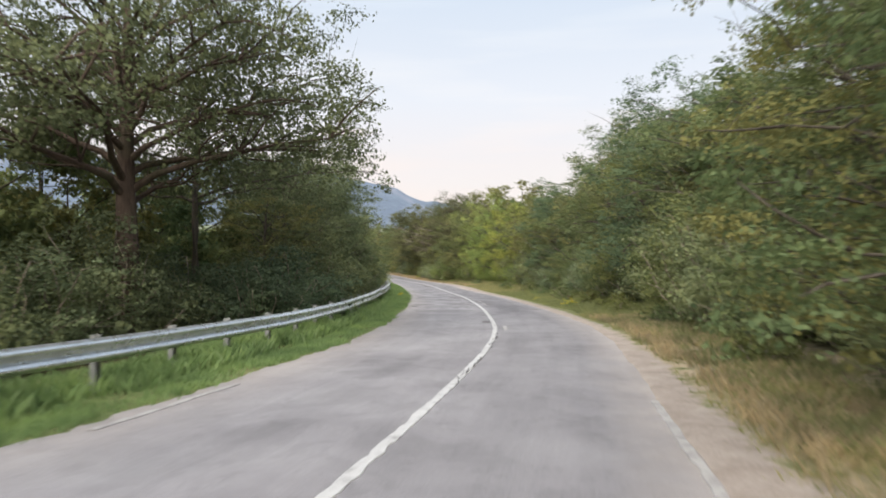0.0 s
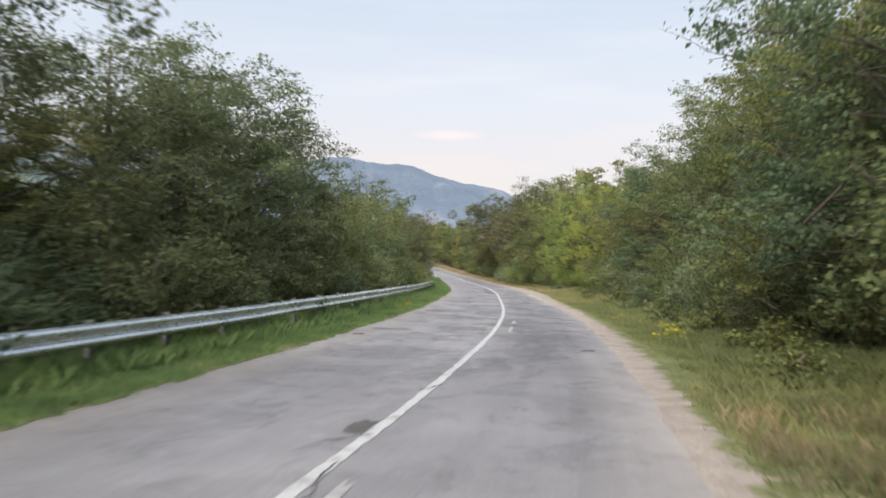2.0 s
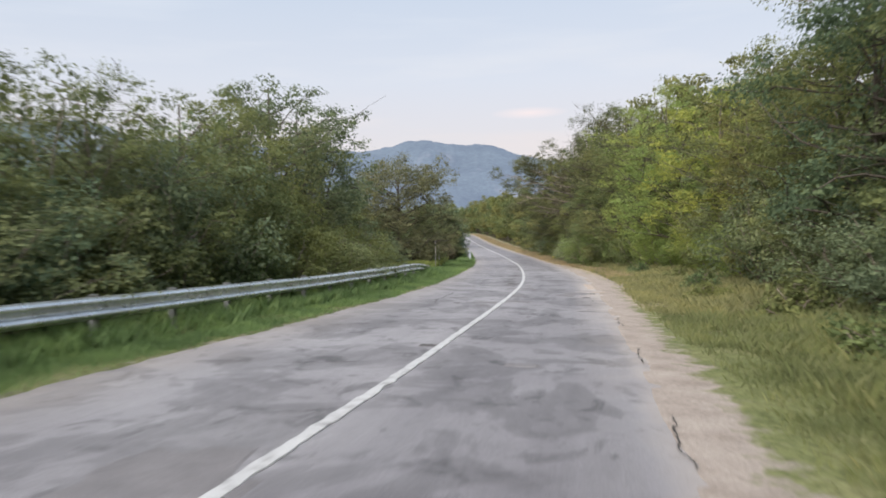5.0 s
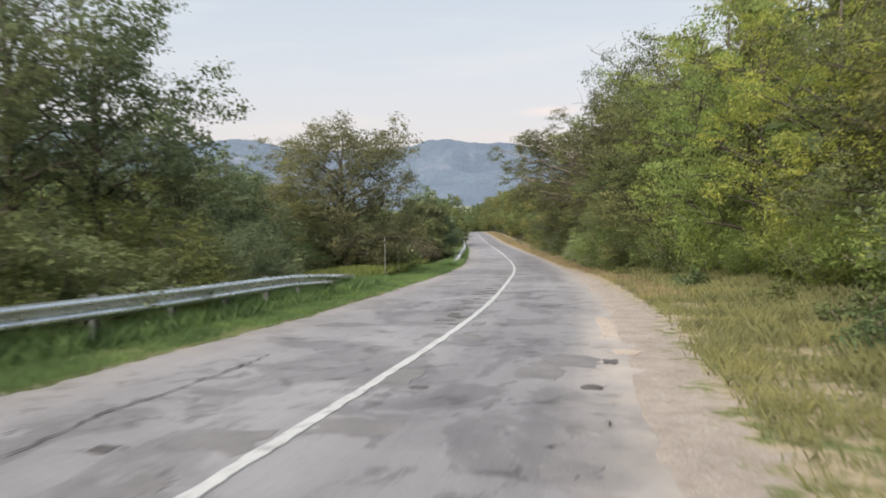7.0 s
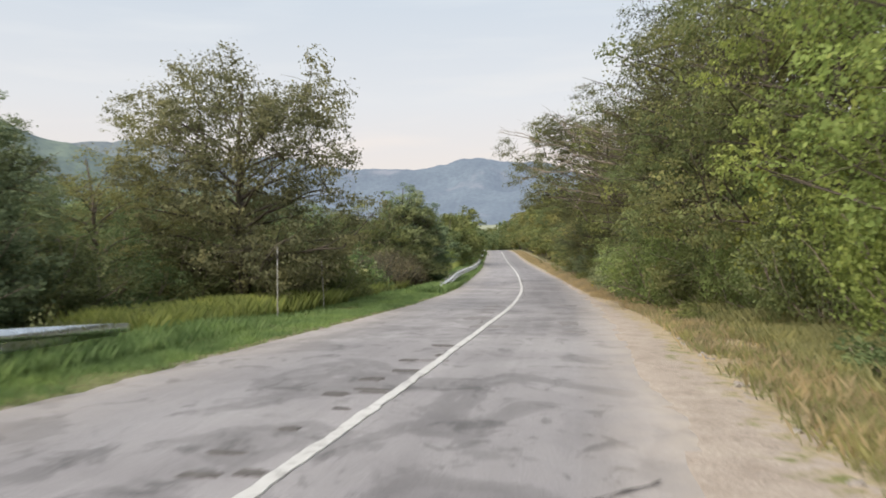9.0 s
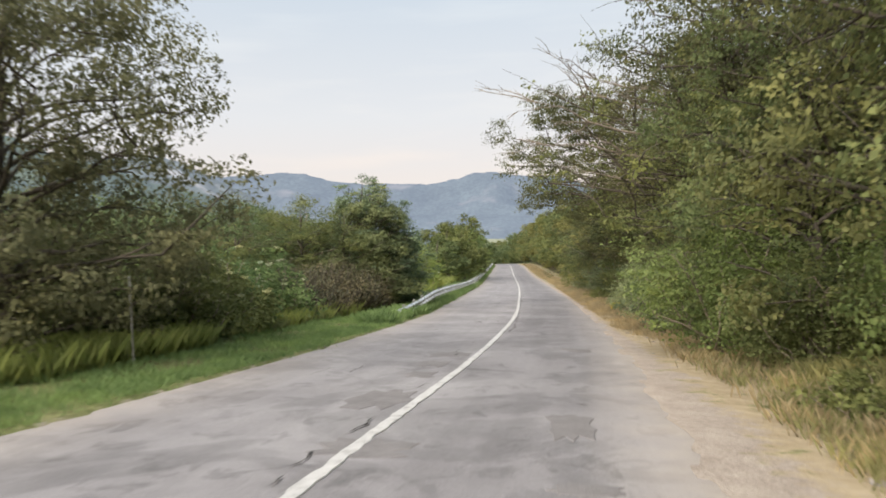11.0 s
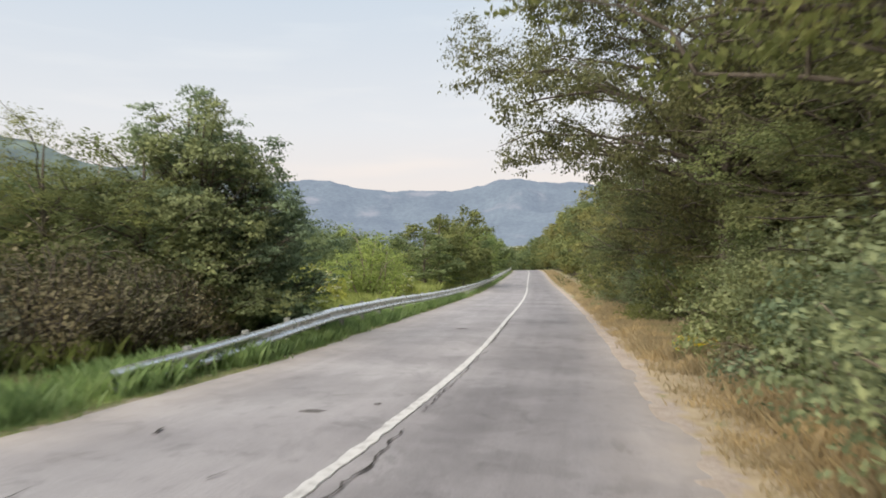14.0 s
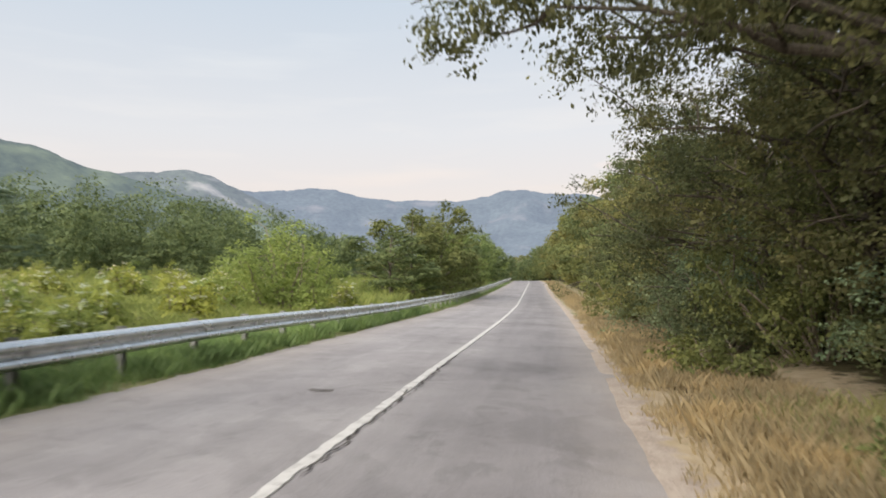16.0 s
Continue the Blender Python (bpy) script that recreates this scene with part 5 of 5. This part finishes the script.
def build_marker(s, d, tall, tilt):
    """A slim white roadside marker post with a rounded top and a dark band."""
    post = thing("marker_post", "slim weathered white roadside marker post in tall grass", "post", "marker posts")
    for name, z0, z1, grow, mat in (("shaft", -0.2, tall, 0.0, FADED), ("band", tall - 0.3, tall - 0.18, 0.004, CRACK)):
        bm = bmesh.new()
        bmesh.ops.create_cube(bm, size=1, matrix=Matrix.Translation((0, 0, (z0 + z1) / 2)) @ Matrix.Diagonal((0.026 + grow, 0.026 + grow, z1 - z0, 1)))
        bmesh.ops.bevel(bm, geom=bm.edges[:], offset=0.008 if grow == 0 else 0.002, segments=2, affect="EDGES")
        me = bpy.data.meshes.new(name)
        bm.to_mesh(me)
        bm.free()
        me.materials.append(mat)
        part(name, me, post)
    post.matrix_basis = stand(s, d, 10, 1.0, 0.0) @ pose(0, 0, 0, 0, tilt, 0)
    return post


build_marker(82.9, -5.1, 1.72, 1)
build_marker(86.6, -5.2, 1.45, -2)


# ---- far woods in the valley ----
def woods(name, label, count, area, per, size, mat, seed, low, high, beside_road=False):
    g = np.random.default_rng(seed)
    x = g.uniform(area[0], area[1], count)
    y = g.uniform(area[2], area[3], count)
    if beside_road:
        x = x + line_x(y)
    z = height(x, np.minimum(y, 520))
    clumps = []
    for a, b, c in zip(x, y, z):
        h = g.uniform(low, high)
        for q in range(5):
            clumps.append(((a + g.normal() * h * 0.22, b + g.normal() * h * 0.22, c + h * (0.25 + 0.16 * q)), h * 0.24))
    return tagged(new(name, leaves(name, clumps, count * per, size, mat, seed, up=1.0, plain=True)), label, "woods", kind="stuff")


woods("valley_woods", "mixed green woods filling the valley", 170, (-190, -75, 130, 330), 520, 0.45, LEAF_WOODS, 3, 4, 7)
woods("hillside_woods", "dark green woods beyond the meadow", 250, (-110, -47, 116, 250), 950, 0.32, LEAF_WOODS, 8, 4.4, 6.6)
woods("upper_woods", "dark woods rising behind the meadow", 150, (-120, -64, 112, 200), 800, 0.34, LEAF_WOODS, 18, 8, 10.5)
woods("deep_wood_east", "deeper rows of the roadside wood", 330, (12.5, 75, -50, 190), 240, 0.55, LEAF_WOODS, 11, 7, 9.5, True)
woods("deep_wood_west", "lower wood behind the roadside trees", 110, (-44, -14.5, -50, 48), 280, 0.5, LEAF_WOODS, 12, 3.6, 5, True)
woods("low_wood_west", "low wood behind the roadside thicket", 85, (-44, -14.5, 48, 94), 260, 0.45, LEAF_WOODS, 14, 3.2, 4.6, True)
woods("road_end_woods", "dark woods behind the crest that closes the road", 90, (-16, 45, 292, 345), 320, 0.6, LEAF_WOODS, 4, 5.5, 7.5, True)


# ---- grass ----
def grass(name, label, zones, mat, seed):
    """Tufts of single blades. zones: (s0, s1, d0, d1, tufts per square metre, blade height)."""
    g = np.random.default_rng(seed)
    pts, hs = [], []
    for s0, s1, d0, d1, density, tall in zones:
        n = int((s1 - s0) * (d1 - d0) * density)
        s, d = g.uniform(s0, s1, n), g.uniform(d0, d1, n)
        keep = (np.sin(s * 2.1 + d * 1.7) + np.sin(s * 0.7 - d * 2.9) + g.normal(size=n) * 0.9) > -0.7
        keep &= (d < edge_left(s) - 0.06) | (d > edge_right(s) + 0.1)
        pts.append(np.stack([s[keep], d[keep]], 1))
        hs.append(np.full(keep.sum(), tall))
    p = np.concatenate(pts)
    hgt = np.concatenate(hs)
    per = 6
    p, hgt = np.repeat(p, per, 0), np.repeat(hgt, per)
    n = len(p)
    x, y, _ = at_road(p[:, 0], p[:, 1])
    x, y = x + g.normal(size=n) * 0.08, y + g.normal(size=n) * 0.08
    z = height(x, y) - 0.02
    hgt = hgt * g.uniform(0.5, 1.3, n)
    a = g.uniform(0, 6.283, n)
    bend = g.uniform(0.1, 0.7, n) * hgt
    w = 0.0015 + 0.0028 * g.random(n)
    b = g.uniform(0, 6.283, n)
    dx, dy = np.cos(a) * w, np.sin(a) * w
    ex, ey = np.cos(b) * bend, np.sin(b) * bend
    v = np.stack([np.stack([x - dx, y - dy, z], 1), np.stack([x + dx, y + dy, z], 1), np.stack([x + ex * 0.35 + dx * 0.7, y + ey * 0.35 + dy * 0.7, z + hgt * 0.6], 1), np.stack([x + ex, y + ey, z + hgt], 1)], 1).reshape(-1, 3)
    i = np.arange(n) * 4
    tri = np.stack([i, i + 1, i + 2, i, i + 2, i + 3], 1).reshape(-1, 3)
    me = bpy.data.meshes.new(name)
    me.vertices.add(n * 4)
    me.vertices.foreach_set("co", v.astype(np.float32).ravel())
    me.loops.add(tri.size)
    me.loops.foreach_set("vertex_index", tri.astype(np.int32).ravel())
    me.polygons.add(len(tri))
    me.polygons.foreach_set("loop_start", np.arange(len(tri), dtype=np.int32) * 3)
    me.materials.append(mat)
    me.update(calc_edges=True)
    return tagged(new(name, me), label, "grass", kind="stuff")


grass("verge_grass", "fresh green grass on the verge under the guardrail", [(-3, 118, -6.4, -3.25, 110, 0.13), (-3, 118, -4.2, -3.27, 230, 0.11), (-8, 80, -5.3, -4.15, 90, 0.3), (70, 80, -5.2, -4.2, 130, 0.22), (96.5, 103, -4.4, -3.4, 150, 0.34), (103, 132, -4.3, -3.4, 150, 0.28), (118, 230, -9, -3.2, 10, 0.26)], GRASS_GREEN, 1)
grass("bank_grass", "green and yellowing grass on the bank beside the sandy shoulder", [(0, 26, 3.6, 5.4, 45, 0.2), (26, 56, 3.55, 4.5, 130, 0.12), (26, 56, 4.2, 7.2, 90, 0.23)], GRASS_BANK, 2)
grass("yellow_grass", "yellowing grass behind the sandy shoulder", [(0, 26, 3.1, 3.8, 130, 0.11), (0, 26, 3.6, 5.4, 80, 0.18), (56, 65, 3.55, 5.3, 120, 0.16), (65, 76, 3.68, 5.3, 120, 0.16), (76, 90, 3.75, 5.0, 110, 0.16), (56, 90, 4.8, 7.4, 90, 0.28), (100, 110, 3.8, 5.8, 70, 0.26)], GRASS_MIXED, 6)
grass("dry_grass", "dry straw-coloured grass between road and trees", [(2, 24, 3.2, 4.8, 60, 0.2), (72, 92, 3.7, 5.0, 30, 0.22), (88, 95, 3.55, 4.4, 50, 0.2), (94, 97, 3.25, 3.9, 100, 0.15), (96, 104, 3.0, 3.7, 120, 0.13), (95, 106, 3.6, 4.7, 150, 0.24), (104, 132, 2.84, 3.4, 150, 0.13), (104, 132, 3.2, 4.8, 170, 0.25), (132, 240, 3.0, 4.8, 14, 0.3)], GRASS_DRY, 3)
grass("bank_meadow", "tall grass on the bank behind the verge", [(74, 103, -9, -5.8, 50, 0.3)], GRASS_BANK, 4)
grass("tall_verge_grass", "tall olive and yellowing grass before the thicket", [(78, 90, -7.4, -5.4, 100, 0.46), (90, 95, -7.4, -6.0, 60, 0.36)], GRASS_MEADOW, 7)
grass("meadow_grass", "tall bright yellow-green meadow grass behind the guardrail", [(95, 128, -16, -5.7, 30, 0.45), (128, 205, -22, -5.7, 9, 0.65)], GRASS_MEADOW, 5)


# ---- loose stones on the shoulder ----
def stone_mesh(seed):
    r = random.Random(seed)
    bm = bmesh.new()
    bmesh.ops.create_icosphere(bm, subdivisions=1, radius=1)
    for v in bm.verts:
        v.co *= r.uniform(0.65, 1.1)
        v.co.z *= 0.6
    me = bpy.data.meshes.new("stone")
    bm.to_mesh(me)
    bm.free()
    me.materials.append(STONE)
    return me


STONES = [stone_mesh(i) for i in range(5)]


def lay_stone(i, s, d, k, label):
    x, y, _ = (float(v) for v in at_road(s, d))
    ob = tagged(new("stone", STONES[i % 5]), label, "stone", "stones on the shoulder")
    ob.matrix_basis = pose(x, y, float(height(x, y)) + k * 0.2, rng.uniform(-20, 20), rng.uniform(-20, 20), rng.uniform(0, 360)) @ Matrix.Diagonal((k * rng.uniform(0.8, 1.6), k, k * rng.uniform(0.6, 1.0), 1))


rng = random.Random(21)
for i in range(150):
    s = rng.choice((rng.uniform(2, 112), rng.uniform(86, 112)))
    d = edge_right(s) + abs(rng.gauss(0.25, 0.25)) if rng.random() < 0.6 else edge_left(s) - abs(rng.gauss(0.08, 0.1))
    lay_stone(i, s, d, rng.uniform(0.015, 0.045) * (1.6 if rng.random() < 0.1 else 1), "small grey loose stone on the road's sandy edge")
# a broken rim of stones where the sand meets the grass, and rubble below the wood
for i in range(60):
    s = rng.uniform(65, 82)
    lay_stone(i, s, 3.56 + rng.gauss(0, 0.07) + 0.02 * max(0.0, s - 72), rng.uniform(0.02, 0.075), "pale stone in the rim between sand and grass")
for i in range(70):
    lay_stone(i, rng.uniform(88, 97.5), rng.uniform(2.9, 3.6), rng.uniform(0.015, 0.06), "broken stone in the rubble below the trees")
